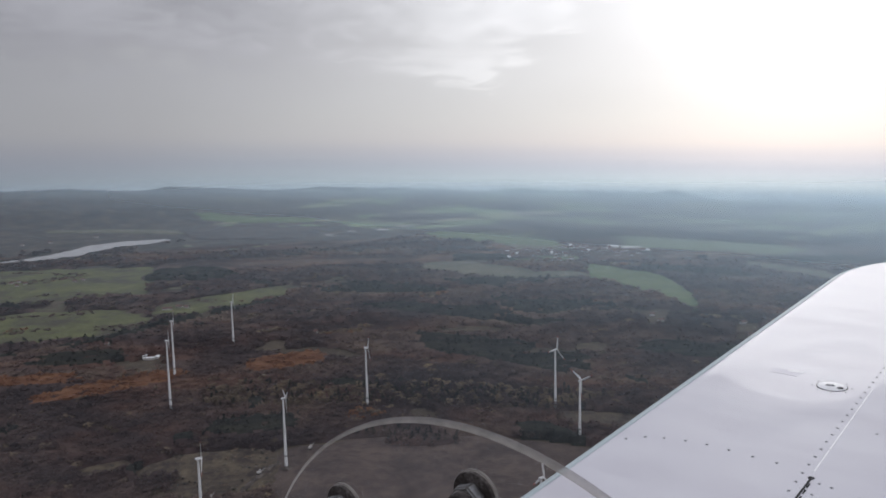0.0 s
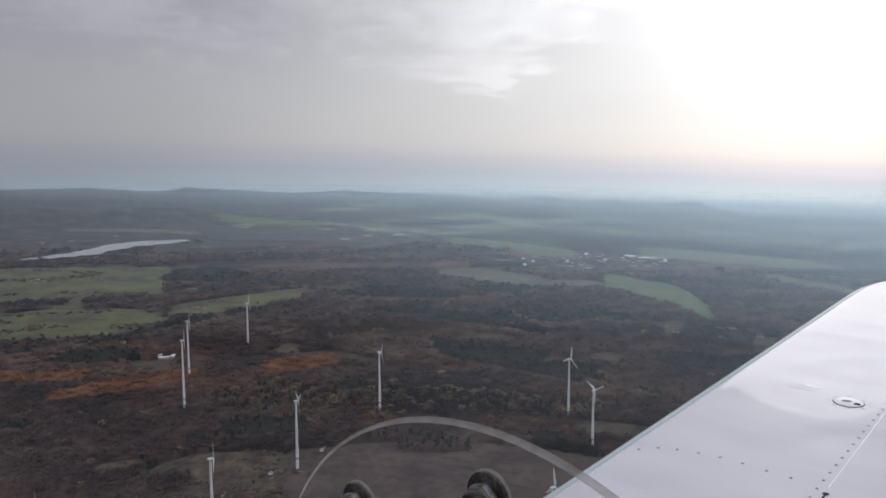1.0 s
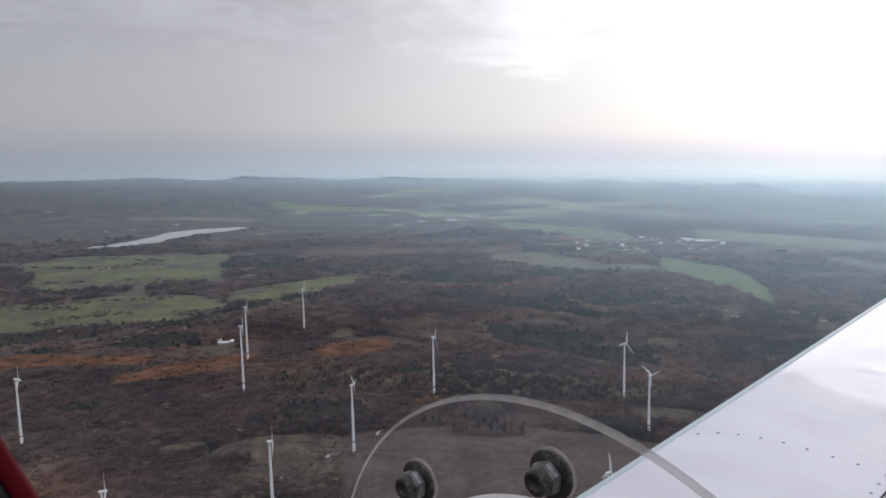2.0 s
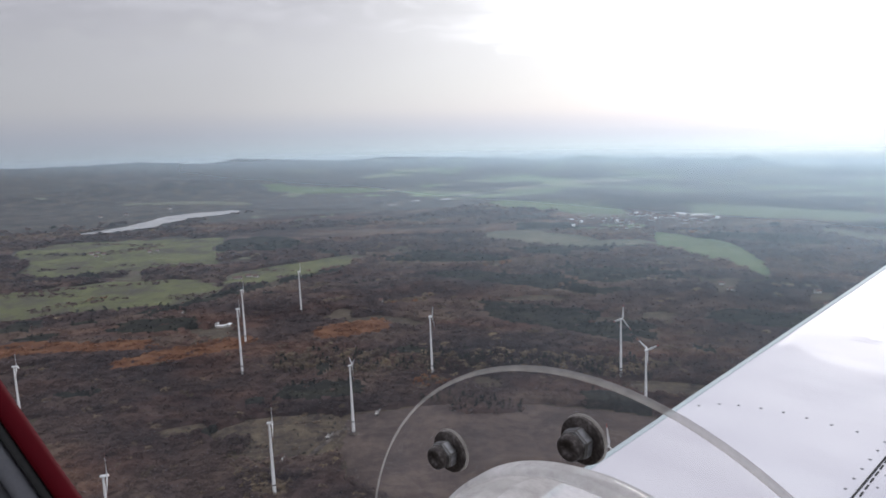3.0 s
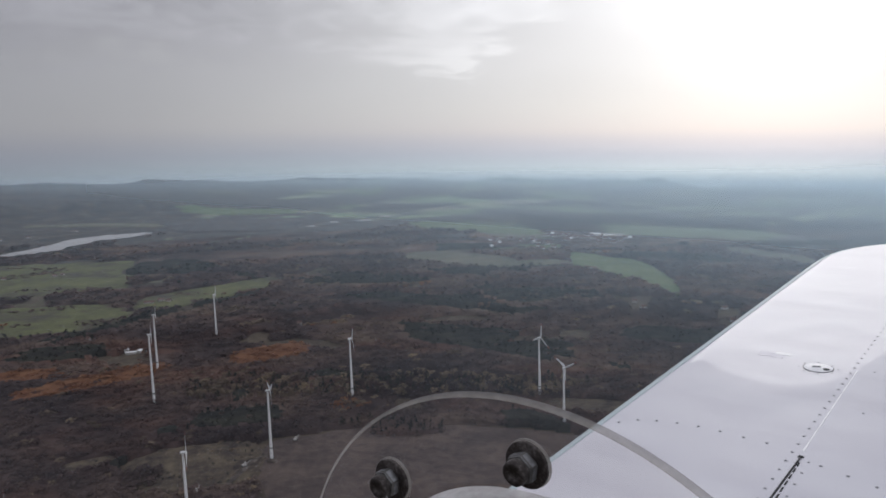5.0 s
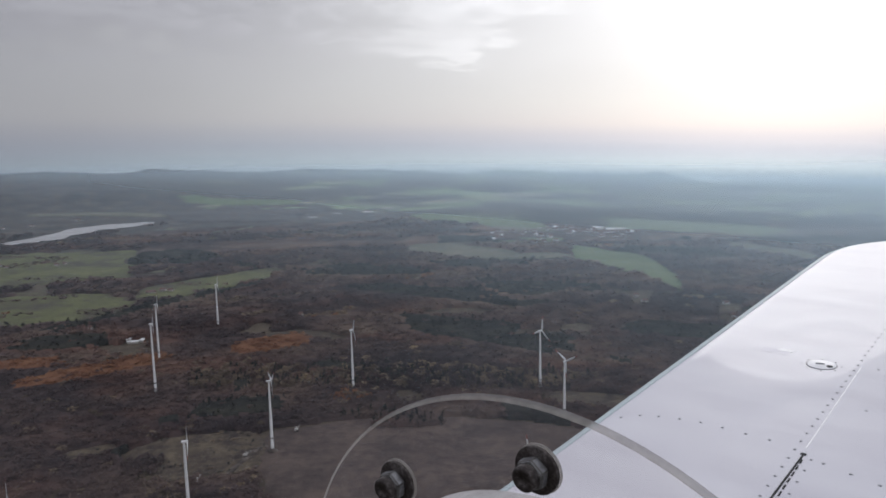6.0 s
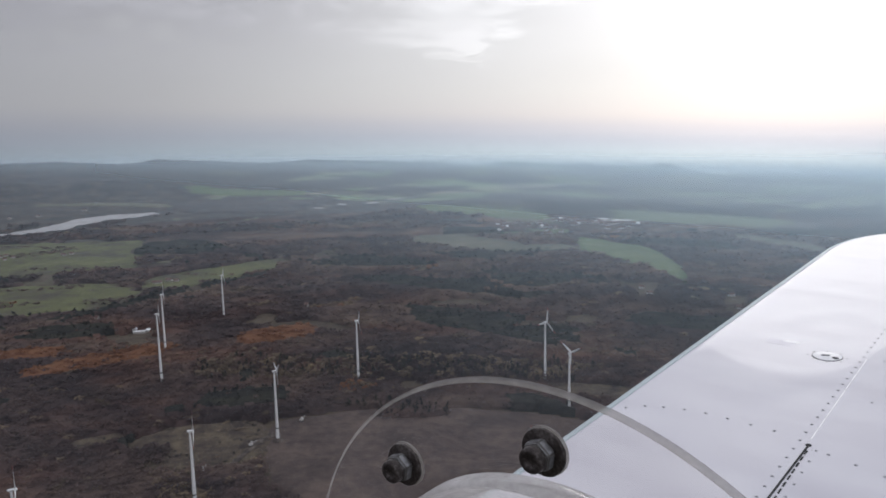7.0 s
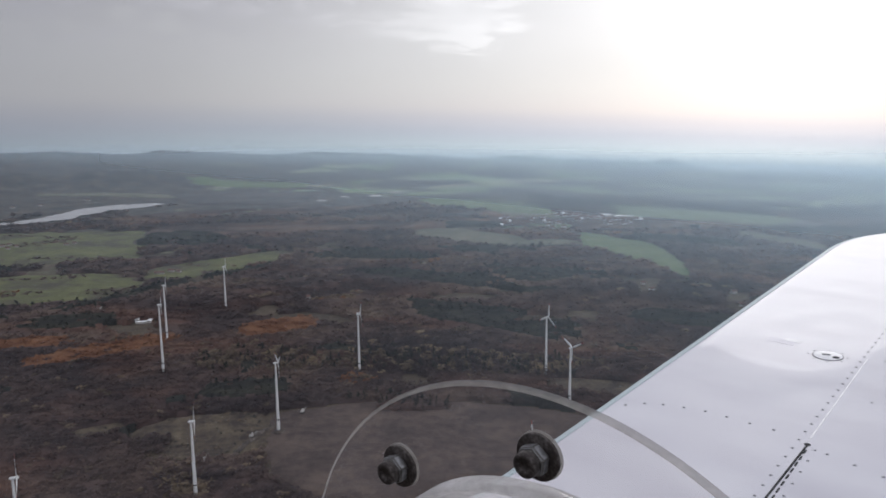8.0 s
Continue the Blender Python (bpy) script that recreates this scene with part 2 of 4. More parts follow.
def haze_material(share, radius, rise, lean, even, rightward):
    """Distance haze painted into a thin shell's opacity by height, denser to the right: scatters the sky's light."""
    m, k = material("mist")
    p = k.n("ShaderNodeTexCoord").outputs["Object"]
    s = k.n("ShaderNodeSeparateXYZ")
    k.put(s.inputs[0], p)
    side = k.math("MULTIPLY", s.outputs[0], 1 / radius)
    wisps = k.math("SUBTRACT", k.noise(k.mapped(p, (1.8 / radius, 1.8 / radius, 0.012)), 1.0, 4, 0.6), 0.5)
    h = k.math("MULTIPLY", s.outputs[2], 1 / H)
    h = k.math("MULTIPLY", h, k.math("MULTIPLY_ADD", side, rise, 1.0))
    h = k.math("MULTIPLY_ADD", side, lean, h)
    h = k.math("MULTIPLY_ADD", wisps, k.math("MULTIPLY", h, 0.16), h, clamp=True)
    dense = k.math("MULTIPLY", k.ramp(h, share), k.math("MULTIPLY_ADD", side, rightward, even, clamp=False), clamp=True)
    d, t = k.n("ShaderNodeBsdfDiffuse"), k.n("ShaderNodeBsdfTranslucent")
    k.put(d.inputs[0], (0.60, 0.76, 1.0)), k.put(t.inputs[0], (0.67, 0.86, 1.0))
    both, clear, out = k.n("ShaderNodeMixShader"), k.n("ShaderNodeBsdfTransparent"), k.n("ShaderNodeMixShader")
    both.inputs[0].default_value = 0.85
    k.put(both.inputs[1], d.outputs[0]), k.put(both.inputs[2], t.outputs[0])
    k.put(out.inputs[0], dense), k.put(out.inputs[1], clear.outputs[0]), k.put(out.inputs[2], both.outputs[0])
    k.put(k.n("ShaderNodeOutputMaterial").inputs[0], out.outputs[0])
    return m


# ---------------------------------------------------------------- the lie of the land
# far hills on the raised rim, fitted to the skyline in the camera's view: bearing, half width in degrees, degrees that
# they rise or dip
HILLS = [(-27, 6.0, 0.10), (-17.5, 3.0, 0.22), (-6.0, 6.5, 0.24), (5.5, 3.0, 0.12), (15.9, 0.9, 0.30), (11.0, 4.0, 0.10), (21.0, 5.0, -0.20)]

# nearer wooded ridges before the rim: bearing, half width, distance, half depth, rise in degrees
RIDGES = [(-25, 9, 3560, 110, 0.62), (22, 13, 3620, 110, 0.40), (4, 6, 3480, 90, 0.30)]


def relief(x, y):
    """Height of the plain over its mean level."""
    d = math.hypot(x, y)
    small = noise.fractal(Vector((x / 700, y / 700, 5.1)), 1.0, 2.0, 3)
    big = noise.fractal(Vector((x / 1500 + 3.1, y / 900 + 7.7, 0.3)), 1.0, 2.0, 3)
    return small * min(4.0, d / 250) + big * max(0.0, min(12.0, (d - 1300) / 120))


def plan(az, d):
    """Plan position at a bearing (degrees right of ahead) and distance."""
    return d * math.sin(radians(az)), d * math.cos(radians(az))


def land(x, y, lift=0.0):
    """Point on the land: a plain, bent up from 3.2 km out to fit the far land to the camera's view, to a rim of hills
    that falls away behind. Also the scale of things there.
    """
    d = math.hypot(x, y)
    z = relief(x, y)
    if d > 3200:
        az = math.degrees(math.atan2(x, y))
        f = min(1.0, (d - 3200) / 1350)
        side = max(-38.0, min(38.0, az))
        rim = -3.0 - 0.030 * side + 0.16 * noise.fractal(Vector((az / 3.5, 0.2, 4.0)), 1.0, 2.0, 4)
        for a, w, rise in HILLS:
            rim += rise * math.exp(-abs((az - a) / w) ** (3 if w > 2 else 1.8))
        tilt = -4.823 + (rim + 4.823) * (f ** 0.9) + 0.22 * f * (1 - f) * noise.fractal(Vector((x / 420, y / 260, 9.0)), 1.0, 2.0, 3) * 2
        for a, w, out, deep, rise in RIDGES:
            tilt += rise * math.exp(-((az - a) / w) ** 4 - ((d - out) / deep) ** 2) * (0.8 + 0.5 * noise.noise(Vector((az / 3.0, out / 100, 2.0))))
        z = z * (1 - f) + H + d * math.tan(radians(tilt)) if d < 4550 else H + 4550 * math.tan(radians(rim)) - (d - 4550) * 0.35
    return Vector((x, y, z + lift)), (1.0 if d < 3200 else 0.7)


def link_mesh(name, verts, faces, mat, smooth=False):
    me = bpy.data.meshes.new(name)
    me.from_pydata(verts, [], faces)
    me.materials.append(mat)
    if smooth:
        me.shade_smooth()
    me.update()
    return me


def build_ground():
    azs = [a * 0.3 for a in range(-150, 151)] + [45 + 5 * i for i in range(1, 54)]
    ds = [0.0] + [60 * (3000 / 60) ** (i / 199) for i in range(200)] + [3000 + 26 * i for i in range(1, 74)]
    verts, plans = [], []
    for d in ds:
        for a in azs:
            x, y = plan(a, max(d, 0.01))
            verts.append(land(x, y)[0])
            plans.append((x / 1000, y / 1000))
    n = len(azs)
    faces = [(i * n + j, i * n + (j + 1) % n, (i + 1) * n + (j + 1) % n, (i + 1) * n + j) for i in range(len(ds) - 1) for j in range(n)]
    faces = [f[::-1] for f in faces]
    me = link_mesh("ground", verts, faces, M_GROUND, True)
    uv = me.uv_layers.new(name="plan")
    idx = np.empty(len(me.loops), dtype=np.int32)
    me.loops.foreach_get("vertex_index", idx)
    uv.data.foreach_set("uv", np.array(plans, dtype=np.float32)[idx].ravel())
    return tagged(new("ground", me), "brown autumn country of woods and meadows under haze", "ground", kind="structure")


build_ground()

# Open land: name, material, label, bearing, distance, half width in degrees, half depth in metres, metres of depth gained a degree
FIELDS = [
    ("meadow", M_MEADOW, "green meadow along a dark tree line", -31.1, 1406, 9.2, 142, -5),
    ("meadow", M_MEADOW, "rough green pasture with hedges and bushes", -27.6, 1895, 6.6, 267, -5),
    ("meadow", M_MEADOW, "narrow green meadow between dark woods", -16.5, 1496, 4.9, 82, 14),
    ("field", M_PALE, "pale green stubble field with a light edge", 1.9, 1745, 3.9, 84, -18),
    ("field", M_PALE, "pale stubble strip at the wood's edge", 6.9, 1650, 3.0, 46, 6),
    ("field", M_GREEN, "bright green field of winter crop", 12.9, 1625, 3.6, 108, -32),
    ("field", M_GREEN, "bright green field of winter crop", 16.1, 1463, 1.7, 80, -54),
    ("field", M_GREEN, "hazy green fields on the lowland", 3.1, 2335, 4.6, 129, -31),
    ("field", M_PALE, "long pale field on the lowland", 6.3, 2112, 2.4, 33, -20),
    ("field", M_GREEN, "wide hazy green field on the lowland", 18.4, 2192, 7.0, 131, -15),
    ("field", M_PALE, "pale field beside a dark wood", 23.4, 1804, 3.4, 53, -25),
    ("field", M_PALE, "tan fields beyond the lake", -22.6, 3008, 4.8, 72, -41),
    ("field", M_GREEN, "hazy green fields far out", -13.7, 3271, 4.2, 110, -32),
    ("rough_grassland", M_ROUGH, "tan clearing with scrub among the trees", -17.9, 668, 5.0, 52, -1),
    ("ploughed_field", M_PLOUGH, "dark brown ploughed field", -0.5, 614, 13.8, 106, -1),
    ("rough_grassland", M_ROUGH, "grey tan strip of grass behind the ploughed field", 11.9, 761, 4.3, 21, -1),
    ("rough_grassland", M_ROUGH, "small tan glade in bare woods", -25.2, 716, 1.9, 12, 1),
]


def wobble(ang, seed):
    amp = 2.2 if seed < 14 or 60 <= seed < 100 else 1.0
    return 1 + amp * (0.10 * noise.noise(Vector((math.cos(ang) * 1.6, math.sin(ang) * 1.6, seed * 3.7))) + 0.08 * noise.noise(Vector((math.cos(ang) * 5, math.sin(ang) * 5, seed * 1.9))))


def inside(az, d, zone, seed, grow=0.0):
    az0, d0, haz, hd, tilt = zone
    u = (az - az0) / haz
    v = (d - d0 - tilt * (az - az0)) / hd
    if abs(u) > 1.4 or abs(v) > 1.4:
        return False
    q = (abs(u) ** 3.2 + abs(v) ** 3.2) ** (1 / 3.2)
    return q < wobble(math.atan2(v, u), seed) + grow


def drape(zone, seed, lift, mat, name, rings=14, spokes=72):
    """A sheet of open land laid on the ground, with an uneven rounded outline."""
    az0, d0, haz, hd, tilt = zone
    verts = [land(*plan(az0, d0), lift)[0]]
    for i in range(1, rings + 1):
        for j in range(spokes):
            ang = 2 * math.pi * j / spokes
            c, s_ = math.cos(ang), math.sin(ang)
            q = wobble(ang, seed) / (abs(c) ** 3.2 + abs(s_) ** 3.2) ** (1 / 3.2) * i / rings
            a = az0 + haz * c * q
            verts.append(land(*plan(a, d0 + hd * s_ * q + tilt * (a - az0)), lift if i < rings else -0.6)[0])
    faces = [(0, 1 + (j + 1) % spokes, 1 + j)[::1] for j in range(spokes)]
    for i in range(rings - 1):
        for j in range(spokes):
            a, b = 1 + i * spokes + j, 1 + i * spokes + (j + 1) % spokes
            faces.append((a, b, b + spokes, a + spokes))
    me = link_mesh(name, verts, faces, mat, True)
    me.flip_normals() if me.polygons[0].normal.z < 0 else None
    return new(name, me)


for i, (name, mat, label, az, d, haz, hd, tilt) in enumerate(FIELDS):
    tagged(drape((az, d, haz, hd, tilt), i + 1, 1.2 + 0.05 * i, mat, name), label, "field", kind="structure")

PONDS = [(-8.9, 2556, 0.38, 15, -14), (-7.2, 2640, 0.36, 13, -20), (-5.0, 2650, 0.46, 19, 12), (-3.5, 2800, 0.5, 19, 24)]
for i, z in enumerate(PONDS):
    tagged(drape(z, 40 + i, 2.5, M_WATER, "pond", 4, 40), "pale pond shining between woods", "pond", kind="structure")


def build_lake():
    """A long bent lake: bearing, distance and half width along its middle line."""
    line = [(-30.3, 2335, 10), (-28.9, 2345, 34), (-27.4, 2372, 56), (-26.1, 2421, 85), (-24.9, 2511, 91), (-23.3, 2577, 66), (-21.9, 2590, 64), (-20.7, 2610, 54), (-19.7, 2625, 14)]
    verts, faces, cross, n = [], [], 7, 60
    for i in range(n + 1):
        f = i / n * (len(line) - 1)
        a, b = line[int(min(f, len(line) - 2))], line[int(min(f, len(line) - 2)) + 1]
        w = f - int(min(f, len(line) - 2))
        w = w * w * (3 - 2 * w) * 0.5 + w * 0.5
        az, d, half = (a[q] * (1 - w) + b[q] * w for q in range(3))
        for j in range(cross):
            side = (j / (cross - 1) * 2 - 1) * (1 + 0.42 * noise.noise(Vector((i * 0.33, j // 4 * 9.0, 2.2))) + 0.30 * noise.noise(Vector((i * 0.9, j // 4 * 7.0, 5.2))))
            verts.append(land(*plan(az, d + side * half), 3.0)[0])
    for i in range(n):
        for j in range(cross - 1):
            a = i * cross + j
            faces.append((a, a + cross, a + cross + 1, a + 1))
    me = link_mesh("lake", verts, faces, M_WATER, True)
    if me.polygons[0].normal.z < 0:
        me.flip_normals()
    tagged(new("lake", me), "long pale lake among meadows and woods", "lake", kind="structure")
    return line


LAKE = build_lake()


def in_lake(az, d):
    if not -33 < az < -19:
        return False
    for (a0, d0, h0), (a1, d1, h1) in zip(LAKE, LAKE[1:]):
        if a0 <= az <= a1:
            w = (az - a0) / (a1 - a0)
            return abs(d - d0 - (d1 - d0) * w) < 1.3 * (h0 + (h1 - h0) * w) + 15
    return False


# closed woods far out: bearing, distance, half width in degrees, half depth, metres of depth gained a degree
M_FARWOOD = mottled("far_canopy", [(0.34, (0.026, 0.030, 0.034)), (0.46, (0.042, 0.040, 0.042)), (0.56, (0.064, 0.053, 0.050)), (0.68, (0.090, 0.070, 0.060))], 120, 22)
FAR_WOODS = [(28.2, 2090, 4.2, 230, 20), (17.0, 3230, 5.6, 190, -35), (7.0, 2700, 3.6, 110, -45), (-4.9, 2300, 4.2, 190, -12), (1.4, 2150, 3.0, 50, -18), (-24.6, 3850, 4.6, 260, -30), (-14.2, 2720, 5.2, 200, -18), (11.0, 3080, 2.4, 60, -20), (22.5, 2560, 2.6, 45, -16), (-2.0, 3180, 3.6, 70, 10), (-11.0, 3420, 3.0, 60, 12), (4.6, 3420, 3.2, 60, -8)]
for i, zone in enumerate(FAR_WOODS):
    tagged(drape(zone, 84 + i, 4.0, M_FARWOOD, "far_woods", 18, 80), "dark closed woods on the hazy lowland", "woods", kind="stuff")


# distance haze painted on thin see-through cylinders round the eye, one behind the other
def haze_shell(radius, floor, rise, lean, even, rightward, share, label):
    bm = bmesh.new()
    rows = []
    for i in range(16):
        z = floor + (335 - floor) * i / 15
        rows.append([bm.verts.new((radius * math.sin(radians(a)), radius * math.cos(radians(a)), z)) for a in range(0, 360, 3)])
    for a, b in zip(rows, rows[1:]):
        for i in range(120):
            bm.faces.new((a[i], a[(i + 1) % 120], b[(i + 1) % 120], b[i]))
    me = bpy.data.meshes.new("mist")
    bm.to_mesh(me)
    bm.free()
    me.shade_smooth()
    me.materials.append(haze_material(share, radius, rise, lean, even, rightward))
    tagged(new("mist", me), label, "mist", kind="stuff")


# opacity stops and side slopes are set to fit the camera's view
haze_shell(520.0, -3.0, 0.08, 0.0, 0.40, 1.8, [(0.10, 0.0), (0.28, 0.022), (0.48, 0.080), (0.63, 0.115), (0.74, 0.125), (0.86, 0.10), (0.96, 0.0)], "thin shell with faint painted haze before the woods")
haze_shell(1150.0, -6.0, 0.17, 0.0, 0.86, 1.0, [(0.02, 0.0), (0.12, 0.045), (0.233, 0.09), (0.425, 0.21), (0.54, 0.32), (0.64, 0.44), (0.7125, 0.56), (0.745, 0.62), (0.775, 0.62), (0.80, 0.50), (0.87, 0.16), (0.96, 0.0)], "thin shell with bluish painted haze over the woods and the lowland")
haze_shell(3800.0, -30.0, 0.0, 0.43, 0.95, 1.0, [(0.08, 0.0), (0.15, 0.16), (0.21, 0.34), (0.26, 0.52), (0.31, 0.42), (0.37, 0.16), (0.44, 0.0)], "thin shell with pale painted haze before the far hills")

# ---------------------------------------------------------------- woods
RUST = [(-30.3, 1049, 4.0, 25, -8), (-24.4, 966, 4.6, 28, 4), (-12.5, 1001, 2.8, 36, 4), (-34.7, 1091, 3.0, 30, -4)]
FIR = [(3.6, 1014, 6.4, 60, -10), (-20.1, 1313, 7.1, 29, 17), (-30.6, 1280, 5.0, 21, -5), (-14.9, 768, 3.3, 27, 0), (-19.9, 754, 0.8, 11, 0), (-26.2, 1118, 2.8, 41, -4), (-19.7, 1842, 3.8, 113, -11), (0.0, 1265, 6.0, 52, -12), (18.6, 1041, 5.0, 42, -2), (-4.9, 1489, 5.0, 44, -6), (17.2, 1720, 4.0, 50, -6), (2.7, 1896, 2.6, 54, -9), (25.3, 2001, 2.5, 89, -6)]
GOLD = [(-0.7, 833, 12.7, 35, -2), (-13.8, 872, 4.4, 46, -3), (-19.8, 572, 1.6, 36, -6), (-13.0, 1180, 1.0, 12, -4)]
# yards kept free of trees: bearing, distance, half width in degrees, half depth
YARDS = [(-21.6, 1093, 0.9, 16), (-24.3, 1199, 0.4, 13), (-19.6, 1450, 1.3, 25), (14.8, 1244, 0.71, 34), (21.0, 1199, 0.71, 53), (-8.1, 1370, 0.8, 17), (-10.1, 1168, 0.4, 11), (-14.1, 652, 0.5, 7)]
GROVES = [(-2.4, 704, 2.5, 17, 0), (-5.4, 727, 2.0, 9, 0)]
FIELD_ZONES = [(f[3:], i + 1) for i, f in enumerate(FIELDS)]


class Wood:
    """Collects crowns as small leaf clumps, to be linked as one mesh."""

    def __init__(self):
        self.v = []

    def tree(self, at, scale, height, radius, clumps, size, cone, rng):
        n = clumps
        hgt = rng.random(n) ** 0.8
        ang = rng.random(n) * 2 * np.pi
        if cone:
            rad = radius * (1.05 - hgt) * np.sqrt(rng.random(n)) * 1.1
            z = height * (0.10 + 0.88 * hgt)
        else:
            z0 = 0.30 + 0.66 * hgt
            rad = radius * np.sqrt(np.clip(1 - ((z0 - 0.6) / 0.42) ** 2, 0.05, 1)) * np.sqrt(rng.random(n)) * (0.8 + 0.4 * rng.random(n))
            z = height * z0
        mid = np.stack([rad * np.cos(ang), rad * np.sin(ang), z], 1)
        face = rng.normal(size=(n, 3)) * 0.30 + np.array([0, 0, 1.0])
        face /= np.linalg.norm(face, axis=1, keepdims=True)
        a = np.cross(face, rng.normal(size=(n, 3)))
        a /= np.linalg.norm(a, axis=1, keepdims=True)
        b = np.cross(face, a)
        s1, s2 = size * (0.6 + 0.8 * rng.random((n, 1))), size * (0.5 + 0.7 * rng.random((n, 1)))
        quad = np.stack([mid - a * s1, mid - b * s2 * 0.8, mid + a * s1, mid + b * s2], 1)
        # trunk, a thin three-sided taper in two leaves
        t = 0.035 * radius
        trunk = np.array([[[-t, 0, -0.5], [t, 0, -0.5], [t * 0.4, 0, height * 0.7], [-t * 0.4, 0, height * 0.7]], [[0, -t, -0.5], [0, t, -0.5], [0, t * 0.4, height * 0.7], [0, -t * 0.4, height * 0.7]]])
        self.v.append((np.concatenate([quad, trunk]) * scale + np.array(at)).astype(np.float32))

    def link(self, name, mat, label):
        v = np.concatenate(self.v).reshape(-1, 3)
        n = len(v) // 4
        me = bpy.data.meshes.new(name)
        me.vertices.add(len(v)), me.loops.add(len(v)), me.polygons.add(n)
        me.vertices.foreach_set("co", v.ravel())
        me.loops.foreach_set("vertex_index", np.arange(len(v), dtype=np.int32))
        me.polygons.foreach_set("loop_start", np.arange(0, len(v), 4, dtype=np.int32))
        me.update(calc_edges=True)
        me.materials.append(mat)
        tagged(new(name, me), label, "woods", kind="stuff")


def plant_woods():
    rng = np.random.default_rng(5)
    kinds = {"bare": Wood(), "rust": Wood(), "fir": Wood(), "gold": Wood()}
    d = 430.0
    while d < 2700:
        step = max(5.0, d * 0.0080)
        daz = math.degrees(step / d)
        az = -37.0
        while az < 37:
            a = az + (rng.random() - 0.5) * daz * 0.9
            dd = d + (rng.random() - 0.5) * step * 0.9
            az += daz
            if a > 12 and dd < 540:
                continue
            x, y = plan(a, dd)
            hit = None
            for zone, seed in FIELD_ZONES:
                if inside(a, dd, zone, seed, 0.01):
                    hit = zone
                    break
            grove = any(inside(a, dd, z, 77) for z in GROVES)
            hit = None if grove else hit
            shrub = False
            if hit:
                # scrub and hedges in the open land
                line = noise.noise(Vector((x / 520 + y / 900, y / 120, 1.5)))
                scrub = 0.5 - abs(line) * 7 + 0.3 * noise.noise(Vector((x / 50, y / 50, 2.5)))
                if hit[1] < 740 and -18.4 < a < -15.0 and 624 < dd < 704:
                    # bushes planted in rows
                    scrub = 1.0 if (dd - 624) % 13.5 < 5.0 and rng.random() < 0.8 else 0.0
                elif hit[1] < 740 and ((a + 22.0) / 1.5) ** 2 + ((dd - 664) / 22) ** 2 < 1 + 0.8 * noise.noise(Vector((x / 14, y / 14, 3.3))):
                    scrub = 2.0
                elif hit[1] < 740:
                    scrub = noise.noise(Vector((x / 12, y / 9, 7.5))) + 0.8 * noise.noise(Vector((x / 60, y / 40, 2.5)))
                if hit[1] > 1950 or (hit[1] > 1400 and hit[0] > -2) or (hit[1] < 740 and hit[0] > -10) or scrub < (0.28 if hit[1] < 740 else 0.12):
                    continue
                shrub = scrub < 1.5
            if in_lake(a, dd) or any(inside(a, dd, z, 40 + i, 0.3) for i, z in enumerate(PONDS)) or any(abs(a - z[0]) < z[2] * 1.2 and -90 < dd - z[1] < 20 for z in PONDS):
                continue
            glade = noise.noise(Vector((x / 160, y / 120, 8.0))) + 0.5 * noise.noise(Vector((x / 45, y / 45, 3.0)))
            if not hit and dd > 2150 and rng.random() < (dd - 2150) / 500:
                continue
            if not hit and (glade > (2.0 if dd < 640 else 0.56 if dd < 1000 else 0.44) or (dd > 1850 and noise.noise(Vector((x / 800, y / 420, 6.0))) > 0.06)):
                continue
            if any(abs(a - ya) < yw and -yd * 1.6 < dd - yr < yd for ya, yr, yw, yd in YARDS) and rng.random() < 0.93:
                continue
            if 5.0 < a < 14.5 and 1830 < dd < 2161 and rng.random() < 0.80:
                continue
            mixed = noise.noise(Vector((x / 260, y / 150, 12.0))) + 0.6 * noise.noise(Vector((x / 60, y / 50, 4.0)))
            kind = "bare"
            if any(inside(a, dd, z, 60 + i) for i, z in enumerate(RUST)):
                kind = "rust" if rng.random() < 0.9 else "bare"
            elif any(inside(a, dd, z, 70 + i) for i, z in enumerate(FIR)):
                kind = "fir" if rng.random() < 0.82 else "bare"
            elif any(inside(a, dd, z, 90 + i) for i, z in enumerate(GOLD)):
                kind = ("gold", "bare", "fir")[int(rng.random() * (1.7 if dd < 700 else 2.6))]
            elif mixed > 0.50:
                kind = "fir" if rng.random() < 0.75 else "bare"
            elif mixed < -0.66 and 760 < dd < 2200:
                kind = "rust" if rng.random() < 0.35 else "gold"
            elif rng.random() < (0.045 if dd < 1000 else 0.02):
                kind = "gold"
            if grove:
                kind = "fir" if rng.random() < 0.55 else "bare"
            if shrub and dd < 740:
                kind = "gold" if rng.random() < 0.25 else "fir"
            p, f = land(x, y)
            grow = 0.62 + 0.72 * rng.random() ** 1.3
            big = step / 5.0
            near = dd < 1250
            hgt = (2.6 if shrub else 6.4 if kind != "fir" else 9.0) * grow * (1 if near else 1.05)
            rad = (2.0 if shrub else 3.9 if kind != "fir" else 3.1) * grow * max(1.0, big * 0.95)
            edge = dd < 900 and any(inside(a, dd, z, 90 + i) for i, z in enumerate(GOLD))
            if edge:
                hgt, rad = hgt * 1.25, rad * 0.95
            n = 46 if edge else 30 if dd < 900 else 22 if near else 12
            kinds[kind].tree(p, f, hgt, rad, n, (0.32 if near else 0.50) * rad * (0.85 if dd < 900 else 1.0), kind == "fir", rng)
        d += step * 0.92
    kinds["bare"].link("bare_woods", M_BARE, "leafless brown deciduous woods in late autumn")
    kinds["rust"].link("rust_woods", M_RUST, "stands of rust-orange beech in autumn leaf")
    kinds["fir"].link("conifer_woods", M_FIR, "dark green blocks of conifers")
